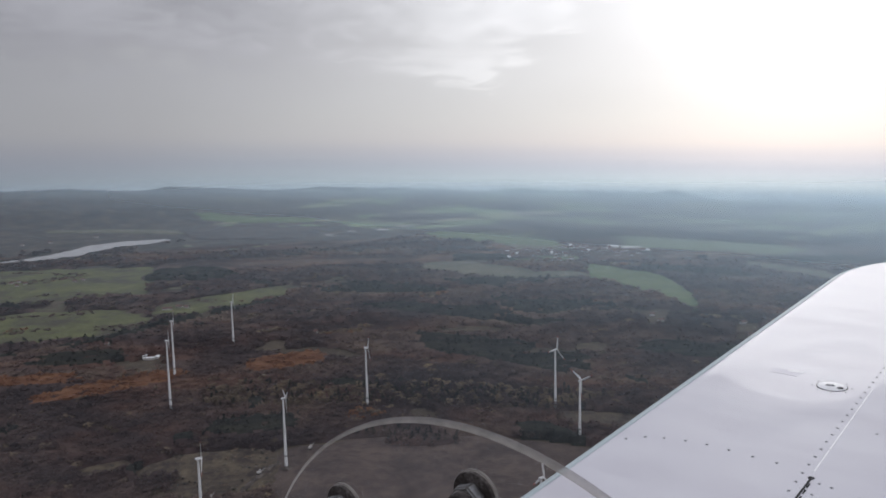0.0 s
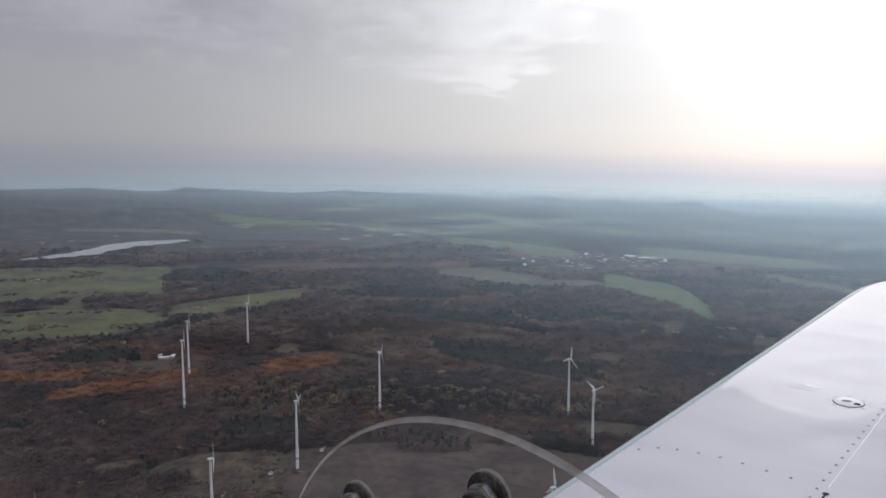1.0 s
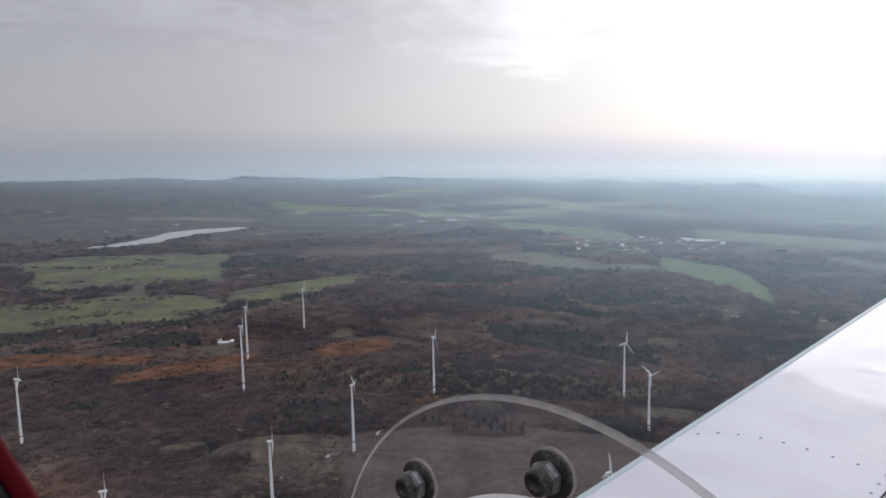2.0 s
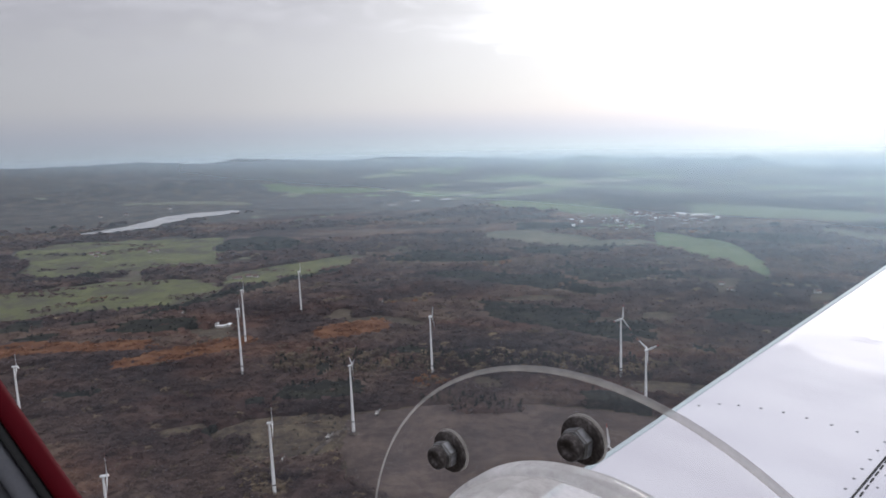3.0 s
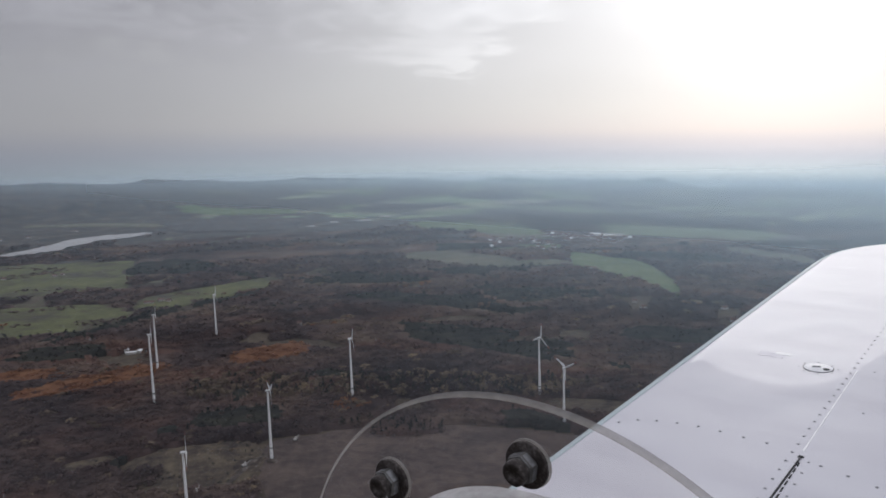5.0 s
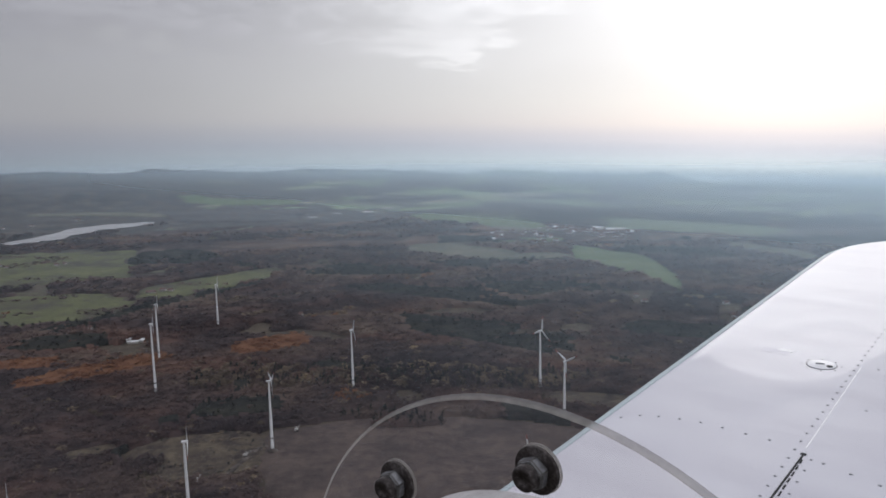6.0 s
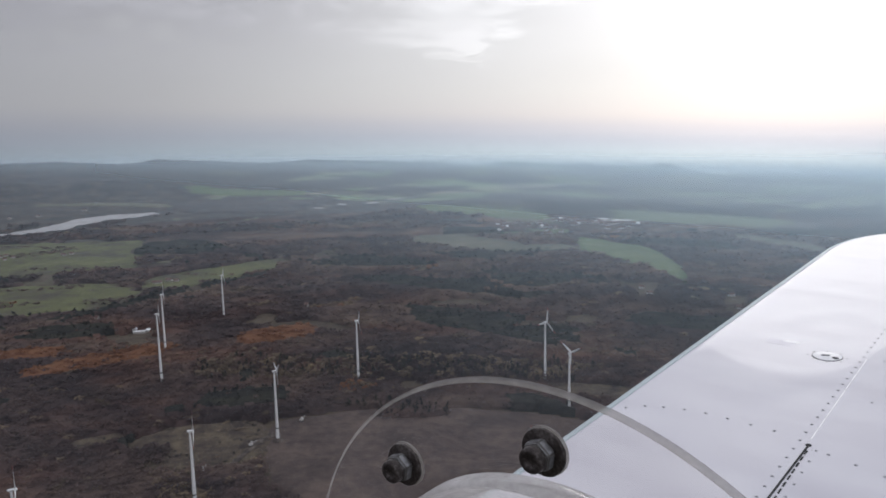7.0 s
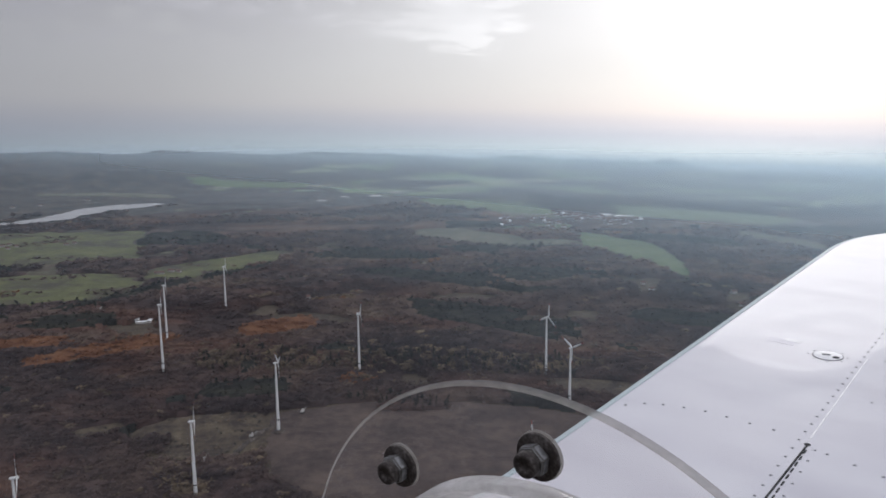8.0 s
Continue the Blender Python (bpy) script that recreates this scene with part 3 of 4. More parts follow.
    kinds["gold"].link("yellowing_trees", M_GOLD, "yellowing birches and bushes along the field's edge")


def stand_at(a, dd):
    """Which kind of wood stands at a bearing and distance; None where the land is open."""
    x, y = plan(a, dd)
    if any(inside(a, dd, z, 77) for z in GROVES):
        return "bare"
    if any(inside(a, dd, z, seed, 0.02) for z, seed in FIELD_ZONES) or in_lake(a, dd):
        return None
    if noise.noise(Vector((x / 160, y / 120, 8.0))) + 0.5 * noise.noise(Vector((x / 45, y / 45, 3.0))) > (2.0 if dd < 640 else 0.53 if dd < 1000 else 0.41):
        return None
    if any(abs(a - ya) < yw and -yd * 1.6 < dd - yr < yd for ya, yr, yw, yd in YARDS):
        return None
    if 4.5 < a < 14.5 and 1830 < dd < 2161:
        return "low"
    for kind, zones, seed in (("rust", RUST, 60), ("fir", FIR, 70)):
        if any(inside(a, dd, z, seed + i) for i, z in enumerate(zones)):
            return kind
    mixed = noise.noise(Vector((x / 260, y / 150, 12.0))) + 0.6 * noise.noise(Vector((x / 60, y / 50, 4.0)))
    return "fir" if mixed > 0.50 else "bare"


def undergrowth():
    """The closed canopy under the tree tops: an uneven sheet that sinks into the ground at every clearing."""
    cols, rows = 320, []
    d = 430.0
    while d < 2350:
        rows.append(d)
        d *= 1.0078
    verts, kinds = [], []
    for d in rows:
        for j in range(cols):
            a = -37 + 74 * j / (cols - 1)
            kind = stand_at(a, d)
            x, y = plan(a, d)
            lump = noise.noise(Vector((x / 7, y / 7, 0.5))) + 0.8 * noise.noise(Vector((x / 19, y / 19, 1.5)))
            top = 2.6 if kind == "bare" and d < 900 and any(inside(a, d, z, 90 + i) for i, z in enumerate(GOLD)) else {"bare": 4.2 if d < 1000 else 4.8, "low": 1.6, "rust": 5.0, "fir": 7.0, None: -2.0}[kind]
            verts.append(land(x, y, top + (0.9 * lump if kind else 0))[0])
            kinds.append(kind)
    faces, slots = [], []
    order = ["bare", "rust", "fir"]
    for i in range(len(rows) - 1):
        for j in range(cols - 1):
            c = i * cols + j
            four = (c, c + 1, c + cols + 1, c + cols)
            found = [kinds[q] for q in four if kinds[q]]
            if found:
                faces.append(four)
                slots.append(order.index(found[0]) if found[0] in order else 0)
    me = link_mesh("undergrowth", verts, faces, M_BARE, True)
    me.materials.append(M_RUST), me.materials.append(M_FIR)
    me.polygons.foreach_set("material_index", np.array(slots, dtype=np.int32))
    tagged(new("undergrowth", me), "closed brown canopy and undergrowth of the autumn woods", "woods", kind="stuff")


plant_woods()
undergrowth()


# ---------------------------------------------------------------- helpers for things with parts
def part(name, bm, mat, parent, label="", smooth=False):
    me = bpy.data.meshes.new(name)
    bm.normal_update()
    bm.to_mesh(me)
    bm.free()
    if smooth:
        me.shade_smooth()
    me.materials.append(mat)
    ob = new(name, me)
    ob.parent = parent
    if label:
        ob["label"] = label
    return ob


def lathe(bm, rings, m=None, n=20, cap=True):
    """A round body about z from (radius, z) rings."""
    m = m or Matrix()
    loops = [[bm.verts.new(m @ Vector((r * math.cos(2 * math.pi * i / n), r * math.sin(2 * math.pi * i / n), z))) for i in range(n)] for r, z in rings]
    for a, b in zip(loops, loops[1:]):
        for i in range(n):
            bm.faces.new((a[i], a[(i + 1) % n], b[(i + 1) % n], b[i]))
    if cap:
        bm.faces.new(loops[0][::-1]), bm.faces.new(loops[-1])
    return bm


def box(bm, size, m=None, bevel=0.0):
    made = bmesh.ops.create_cube(bm, size=1, matrix=(m or Matrix()) @ Matrix.Diagonal((*size, 1)))
    if bevel:
        edges = list({e for v in made["verts"] for e in v.link_edges})
        bmesh.ops.bevel(bm, geom=edges, offset=bevel, segments=2, affect="EDGES")
    return bm


def empty(name, m):
    ob = new(name)
    ob.matrix_world = m
    ob.empty_display_size = 0.5
    return ob


# ---------------------------------------------------------------- wind turbines
def blade_mesh(bm, r0, r1, m, grow):
    """A twisted tapering blade along z between two radii, with an aerofoil-like section."""
    loops = []
    for i in range(11):
        f = r0 + (r1 - r0) * i / 10
        q = f / 15.5
        chord = (0.9 + 5.5 * q if q < 0.16 else 1.95 * (1 - q) ** 0.8 + 0.34) * grow
        thick = chord * (0.55 - 0.42 * min(1, q * 4))
        twist = radians(18 * (1 - q))
        sec = [(-0.35, 0.0), (-0.15, 0.5), (0.15, 0.42), (0.65, 0.0), (0.15, -0.42), (-0.15, -0.5)]
        loops.append([bm.verts.new(m @ Vector((chord * a * math.cos(twist) - thick * b * math.sin(twist), chord * a * math.sin(twist) + thick * b * math.cos(twist), f))) for a, b in sec])
    for a, b in zip(loops, loops[1:]):
        for j in range(6):
            bm.faces.new((a[j], a[(j + 1) % 6], b[(j + 1) % 6], b[j]))
    bm.faces.new(loops[0][::-1]), bm.faces.new(loops[-1])


def wind_turbine(az, d, height, facing, turn, label):
    """Tower on the land, nacelle turned to a bearing, rotor stopped at an angle."""
    at, _ = land(*plan(az, d))
    ob = empty("wind_turbine", Matrix.Translation(at) @ pose(0, 0, 0, 0, 0, -facing))
    tagged(ob, label, "wind turbine", "wind farm in the woods")
    bm = lathe(bmesh.new(), [(1.45 - 0.75 * f, height * f) for f in [0, 0.05, 0.11, 0.17]], n=22, cap=False)
    part("tower_base", bm, M_TOWER, ob, smooth=True)
    bm = lathe(bmesh.new(), [(1.345, height * 0.17), (1.345, height * 0.186)], n=22)
    part("tower_band", bm, M_BAND, ob, "thin dark band round the tower")
    bm = lathe(bmesh.new(), [(1.45 - 0.75 * f, height * f) for f in [0.186, 0.35, 0.5, 0.65, 0.8, 0.9, 0.983]], n=22, cap=False)
    part("tower", bm, M_TOWER, ob, smooth=True)
    bm = lathe(bmesh.new(), [(3.6, -0.8), (3.6, 0.3), (2.9, 0.5)], n=22)
    part("foundation", bm, M_TRACK, ob, "grey concrete foundation")
    # nacelle along y, hub at its front
    bm = lathe(bmesh.new(), [(0.25, -2.0), (0.65, -1.8), (0.88, -1.1), (0.95, 0.0), (0.92, 1.1), (0.85, 1.6)], Matrix.Translation((0, 0, height)) @ pose(0, 0, 0, -90), 18)
    part("nacelle", bm, M_TOWER, ob, smooth=True)
    bm = lathe(bmesh.new(), [(0.80, 1.65), (0.78, 2.2), (0.65, 2.6), (0.35, 2.9), (0.1, 3.0)], Matrix.Translation((0, 0, height)) @ pose(0, 0, 0, -90), 18)
    part("hub", bm, M_TOWER, ob, smooth=True)
    for i in range(3):
        m = Matrix.Translation((0, 2.2, height)) @ pose(0, 0, 0, 0, turn + 120 * i, 0)
        bm = bmesh.new()
        blade_mesh(bm, 0.8, 12.4, m, 1.15)
        blade = part("blade", bm, M_TOWER, ob, smooth=True)
        bm = bmesh.new()
        blade_mesh(bm, 12.4, 15.5, m, 1.15)
        part("blade_tip", bm, M_TIP, blade, "red warning stripe at the tip", True)
    return ob


TALL = "tall white wind turbine standing in autumn woods"
OPEN = "white wind turbine at the edge of a clearing"
for az, d, height, facing, turn, label in [
        (-18.92, 557, 58, 74, 4, OPEN),
        (-20.53, 853, 77, 70, 12, TALL),
        (-15.99, 1121, 63, 60, 10, TALL),
        (-20.12, 982, 71, 66, 14, TALL),
        (-12.7, 664, 62, 66, 48, OPEN),
        (-6.51, 806, 65, 66, 20, TALL),
        (7.6, 790, 63, 56, 5, TALL),
        (9.4, 708, 56, 52, 60, "white wind turbine behind the ploughed field"),
        (6.5, 503, 51, 60, -10, "white wind turbine beside the ploughed field"),
        (-35.1, 786, 65, 66, 5, TALL),
        (-30.57, 505, 61, 66, 5, TALL)]:
    wind_turbine(az, d, height, facing, turn, label)


# ---------------------------------------------------------------- buildings
def house(name, az, d, length, width, eaves, ridge, rot, wall_mat, roof_mat, label, category="house", group=""):
    at, f = land(*plan(az, d), 1.0)
    ob = empty(name, Matrix.Translation(at) @ pose(0, 0, 0, 0, 0, rot) @ Matrix.Scale(f, 4))
    tagged(ob, label, category, group)
    l, w = length / 2, width / 2
    bm = bmesh.new()
    vs = [bm.verts.new(c) for c in [(-l, -w, -2), (l, -w, -2), (l, w, -2), (-l, w, -2), (-l, -w, eaves), (l, -w, eaves), (l, w, eaves), (-l, w, eaves), (-l, 0, ridge - 0.15), (l, 0, ridge - 0.15)]]
    for q in [(0, 1, 5, 4), (2, 3, 7, 6), (1, 2, 6, 9, 5), (3, 0, 4, 8, 7), (4, 5, 9, 8), (6, 7, 8, 9)]:
        bm.faces.new([vs[j] for j in q])
    part("wall", bm, wall_mat, ob)
    bm = bmesh.new()
    o, th = 0.6, 0.3
    drop = (ridge - eaves) / w * o
    top = [(-l - o, -w - o, eaves - drop), (l + o, -w - o, eaves - drop), (l + o, 0, ridge), (-l - o, 0, ridge), (l + o, w + o, eaves - drop), (-l - o, w + o, eaves - drop)]
    a = [bm.verts.new((x, y, z + th)) for x, y, z in top]
    b = [bm.verts.new((x, y, z + 0.02)) for x, y, z in top]
    for q in [(0, 1, 2, 3), (3, 2, 4, 5)]:
        bm.faces.new([a[j] for j in q]), bm.faces.new([b[j] for j in q][::-1])
    for i, j in [(0, 1), (1, 2), (2, 4), (4, 5), (5, 3), (3, 0)]:
        bm.faces.new((a[j], a[i], b[i], b[j]))
    part("roof", bm, roof_mat, ob)
    if name == "house":
        part("chimney", box(bmesh.new(), (0.8, 0.8, 1.8), Matrix.Translation((l * 0.4, w * 0.2, ridge + 0.3))), M_ROOF, ob)
    return ob


rng = random.Random(11)
for i in range(74):
    dense = i < 46
    az = rng.gauss(11.2, 1.5) if dense else rng.uniform(4.0, 10.5)
    d = rng.gauss(2052, 53) - (az - 11) * 14 if dense else rng.uniform(1844, 2046) - (az - 7) * 14
    pale = rng.random() < 0.5
    house("house", az, d, rng.uniform(7, 12), rng.uniform(5.5, 7.5), rng.uniform(2.8, 4.2), rng.uniform(5.2, 7), rng.uniform(-40, 40), M_WALL, M_SHEET if rng.random() < 0.14 else M_ROOF,
          "small village house with pale walls and a pitched roof" if pale else "village house with a dark tiled roof", group="village on the lowland")
house("hall", 13.0, 2086, 50, 13, 4, 5, 4, M_WALL, M_SHEET, "long hall with a bright pale roof beside the village", "hall")
house("hall", 11.8, 2093, 24, 13, 5, 7, -10, M_WALL, M_SHEET, "hall with a bright pale roof in the village", "hall")
for az, d, l, w, rot in [(-21.75, 1090, 17, 7, 8), (-21.19, 1093, 12, 6, 96), (-21.99, 1105, 12, 6, 96)]:
    house("shed", az, d, l * 0.80, w * 0.75, 1.8, 2.3, rot, M_WALL, M_SHEET, "low white building round a yard in the woods", "shed", "yard in the woods")
for az, d, l in [(-24.35, 1198, 9), (-20.33, 1445, 26), (-19.52, 1459, 18), (-19.02, 1447, 14), (-29.72, 1921, 16), (-29.32, 1935, 13), (-28.93, 1903, 14), (-29.43, 1881, 12), (-26.02, 1878, 15), (-25.52, 1890, 12), (-27.3, 2767, 20), (-24.48, 2847, 22), (-28.9, 2763, 18), (14.52, 1265, 12), (15.11, 1222, 14), (20.66, 1239, 16), (21.25, 1158, 12), (-8.5, 1367, 12), (-7.69, 1374, 14), (-10.09, 1167, 9)]:
    house("farmhouse", az, d, l * 0.6, 5.6, 2.6, 4.8, rng.uniform(-30, 30), M_WALL, M_ROOF, "small farm building among meadows and trees", "house")


# ---------------------------------------------------------------- access track and pads below the turbines
def ribbon(name, line, half, lift, label):
    verts, faces, n, cross = [], [], 40, 5
    for i in range(n + 1):
        f = i / n * (len(line) - 1)
        q = int(min(f, len(line) - 2))
        w = f - q
        az, d = (line[q][c] * (1 - w) + line[q + 1][c] * w for c in range(2))
        az2, d2 = (line[q + 1][c] - line[q][c] for c in range(2))
        x, y = plan(az, d)
        x2, y2 = plan(az + az2 * 0.01, d + d2 * 0.01)
        side = Vector((y2 - y, x - x2)).normalized()
        for j in range(cross):
            o = (j / (cross - 1) * 2 - 1) * half * (1 + 0.3 * noise.noise(Vector((i * 0.7, j * 3.0, 1))))
            verts.append(land(x + side.x * o, y + side.y * o, lift if 0 < j < cross - 1 else lift - 0.5)[0])
    for i in range(n):
        for j in range(cross - 1):
            a = i * cross + j
            faces.append((a, a + cross, a + cross + 1, a + 1))
    me = link_mesh(name, verts, faces, M_TRACK, True)
    if me.polygons[0].normal.z < 0:
        me.flip_normals()
    return tagged(new(name, me), label, "track", kind="structure")


ribbon("track", [(-12.95, 672), (-13.88, 664), (-15.3, 636), (-16.9, 602), (-18.7, 566)], 2.8, 2.6, "rough gravel track over the clearing")
for az, d in [(-12.68, 657), (-18.9, 550)]:
    tagged(drape((az, d, 0.5, 5, 0), 150, 2.9, M_TRACK, "gravel_pad", 3, 32), "gravel pad at the foot of a turbine", "pad", kind="structure")


def excavator(az, d, rot):
    """Pale site machine standing on the track."""
    at, _ = land(*plan(az, d), 2.5)
    ob = empty("site_machine", Matrix.Translation(at) @ pose(0, 0, 0, 0, 0, rot))
    tagged(ob, "pale site machine parked on the gravel track", "machine")
    part("body", box(bmesh.new(), (3.6, 2.4, 1.4), pose(0, 0, 1.6), 0.15), M_WALL, ob)
    part("cab", box(bmesh.new(), (1.5, 1.3, 1.6), pose(0.9, 0.4, 3.0), 0.12), M_WALL, ob)
    for s_ in (-1.2, 1.2):
        part("crawler", box(bmesh.new(), (4.0, 0.6, 0.9), pose(0, s_, 0.45), 0.3), M_BAND, ob)
    part("arm", box(bmesh.new(), (4.6, 0.4, 0.5), pose(3.4, -0.3, 3.3, 0, -32, 0), 0.08), M_WALL, ob)


excavator(-14.70, 651, 30)
excavator(-18.20, 612, 80)
excavator(-10.90, 696, 60)


# ---------------------------------------------------------------- the aircraft
def wing_paint():
    """White gloss paint on sheet metal that waves a little between the ribs."""
    m, k = material("white_wing_paint")
    p = k.n("ShaderNodeTexCoord").outputs["Object"]
    waves = k.noise(k.mapped(p, (1.6, 1.0, 0.4)), 1.9, 1.5, 0.35, 0.5)
    grain = k.noise(p, 260.0, 2, 0.5)
    grime = k.noise(k.mapped(p, (1.0, 3.0, 1.0)), 2.4, 4, 0.55)
    colour = k.ramp(grime, [(0.30, (0.555, 0.54, 0.585)), (0.48, (0.605, 0.592, 0.633)), (0.7, (0.655, 0.645, 0.678))])
    rough = k.math("MULTIPLY_ADD", grime, 0.12, 0.42)
    h = k.math("ADD", k.math("MULTIPLY", waves, 1.05), k.math("MULTIPLY", grain, 0.003))
    finish(k, colour, rough, 0.0, h, 0.033, Specular_IOR_Level=0.07, Coat_Weight=0.14, Coat_Roughness=0.025, Coat_IOR=1.4)
    return m


M_WING = wing_paint()
# blue-grey stands in for the horizon's reflection on the rounded nose
M_NOSE = mottled("nose_reflection_tint", [(0.3, (0.38, 0.47, 0.49)), (0.7, (0.47, 0.54, 0.56))], 0.5, 0.02, 0.5, spec=0.2)
M_RIVET = mottled("rivet_metal", [(0.3, (0.16, 0.16, 0.17)), (0.7, (0.30, 0.30, 0.32))], 0.05, 0.006, 0.55, spec=0.4)
M_SLOT = mottled("dark_gap", [(0.3, (0.012, 0.012, 0.013)), (0.7, (0.035, 0.035, 0.036))], 0.1, 0.01, 0.8)
M_SEAM = mottled("sealant", [(0.3, (0.80, 0.79, 0.80)), (0.7, (0.90, 0.90, 0.90))], 0.1, 0.01, 0.5)
M_SCUFF = mottled("touched_up_paint", [(0.35, (0.54, 0.52, 0.585)), (0.65, (0.60, 0.585, 0.635))], 0.06, 0.012, 0.45)
M_STEEL = mottled("zinc_steel", [(0.3, (0.14, 0.138, 0.138)), (0.5, (0.25, 0.25, 0.255)), (0.7, (0.42, 0.42, 0.425))], 0.012, 0.003, 0.36, 0.0004, metal=0.6)
M_DARK = mottled("oxidised_steel", [(0.3, (0.026, 0.022, 0.021)), (0.5, (0.055, 0.047, 0.044)), (0.7, (0.14, 0.125, 0.118))], 0.006, 0.0015, 0.5, 0.0003, metal=0.5)
M_RUBBER = mottled("black_rubber", [(0.3, (0.012, 0.012, 0.012)), (0.7, (0.03, 0.03, 0.03))], 0.1, 0.004, 0.75)
# the cabin's shade is put into this red as a darker colour
M_RED = mottled("shaded_red_paint", [(0.3, (0.055, 0.001, 0.004)), (0.7, (0.080, 0.002, 0.006))], 0.3, 0.01, 0.65, spec=0.08)
M_GREY = mottled("grey_vinyl", [(0.3, (0.075, 0.075, 0.085)), (0.7, (0.12, 0.12, 0.13))], 0.2, 0.004, 0.7, 0.0005)
# trim grey darkened likewise to stand for cabin shade
M_TRIM = mottled("shaded_grey_trim", [(0.3, (0.028, 0.028, 0.031)), (0.7, (0.06, 0.06, 0.064))], 0.2, 0.004, 0.8, 0.0005)


def clear_material(name, haze, tint, gloss=0.03, streaks=False, body=(0.72, 0.76, 0.86)):
    """Acrylic sheet: lets the view through, a faint mirror, and a tinted haze veil with some scratches that scatter
    light.
    """
    m, k = material(name)
    p = k.n("ShaderNodeTexCoord").outputs["Object"]
    clear, shine, milk = k.n("ShaderNodeBsdfTransparent"), k.n("ShaderNodeBsdfGlossy"), k.n("ShaderNodeBsdfTranslucent")
    dif = k.n("ShaderNodeBsdfDiffuse")
    k.put(clear.inputs[0], tint), k.put(shine.inputs[0], (1, 1, 1)), k.put(shine.inputs["Roughness"], 0.05)
    k.put(milk.inputs[0], [min(1.0, c * 1.13) for c in body]), k.put(dif.inputs[0], body)
    a, b, c = k.n("ShaderNodeMixShader"), k.n("ShaderNodeMixShader"), k.n("ShaderNodeMixShader")
    c.inputs[0].default_value = 0.35
    k.put(c.inputs[1], milk.outputs[0]), k.put(c.inputs[2], dif.outputs[0])
    if streaks:
        s1 = k.noise(k.mapped(p, (11.0, 1.0, 0.8), (0, radians(8), 0)), 1.0, 3, 0.5)
        s2 = k.noise(p, 2.6, 4, 0.6)
        amount = k.math("MULTIPLY", k.ramp(k.math("MULTIPLY", s1, s2), [(0.14, 0.62), (0.26, 0.70), (0.40, 1.0)]), haze)
    else:
        amount = k.math("MULTIPLY", k.ramp(k.noise(p, 40.0, 5, 0.65), [(0.3, 0.45), (0.7, 1.0)]), haze)
    k.put(a.inputs[0], amount), k.put(a.inputs[1], clear.outputs[0]), k.put(a.inputs[2], c.outputs[0])
    b.inputs[0].default_value = gloss
    k.put(b.inputs[1], a.outputs[0]), k.put(b.inputs[2], shine.outputs[0])
    k.put(k.n("ShaderNodeOutputMaterial").inputs[0], b.outputs[0])
    return m


# bluish haze veil painted into the pane to lift the view's dark tones
M_PANE = clear_material("canopy_acrylic", 0.032, (0.985, 0.985, 0.985), 0.010, True)
M_FLANGE = clear_material("flange_acrylic", 0.022, (0.96, 0.95, 0.945), 0.006)
M_EDGE = clear_material("polished_acrylic_edge", 0.44, (0.55, 0.54, 0.53), 0.02, body=(0.62, 0.59, 0.56))
M_MILK = clear_material("milky_acrylic", 0.72, (0.75, 0.74, 0.73), 0.04, body=(0.78, 0.77, 0.77))
M_BOWL = clear_material("scuffed_acrylic", 0.95, (0.9, 0.9, 0.89), 0.06, body=(0.66, 0.64, 0.64))

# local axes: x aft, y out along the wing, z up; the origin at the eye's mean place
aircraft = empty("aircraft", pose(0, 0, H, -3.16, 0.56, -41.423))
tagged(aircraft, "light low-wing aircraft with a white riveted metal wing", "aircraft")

DIHEDRAL = radians(5.8)
OUT, NORMAL = Vector((0, math.cos(DIHEDRAL), math.sin(DIHEDRAL))), Vector((0, -math.sin(DIHEDRAL), math.cos(DIHEDRAL)))
EYE_OVER = 0.892
TRAIL, TIP0, TIP1 = 0.40, 4.20, 4.96


def lead(sp):
    return -1.110 - 0.039 * (sp - 2.1)


def chord_at(sp):
    """Leading and trailing edge at a span station, rounded off at the tip."""
    a, b = lead(sp), TRAIL
    if sp > TIP0:
        f = max(0.0, 1 - ((sp - TIP0) / (TIP1 - TIP0)) ** 2.5) ** 0.4
        mid = -0.42
        a, b = mid + (a - mid) * f, mid + (b - mid) * f
    return a, b


def upper(u):
    """Height of the upper skin over the wing's plane, by share of the chord."""
    nose = math.sqrt(max(0.0, 1 - (1 - min(u / 0.055, 1)) ** 2))
    return -0.080 + 0.080 * nose - 0.10 * max(0.0, u - 0.34) ** 1.6


def lower(u):
    nose = math.sqrt(max(0.0, 1 - (1 - min(u / 0.06, 1)) ** 2))
    return -0.080 - 0.045 * nose + 0.075 * max(0.0, u - 0.4) ** 1.2


def on_wing(sp, aft, over=0.0):
    a, b = chord_at(sp)
    u = min(1.0, max(0.0, (aft - a) / max(b - a, 1e-4)))
    thin = min(1.0, (b - a) / 1.3)
    return OUT * sp + Vector((aft, 0, 0)) + NORMAL * (-EYE_OVER + upper(u) * thin + over)


wing = empty("wing", Matrix())
wing.parent = aircraft
wing["label"] = "white riveted metal wing with a rounded tip"


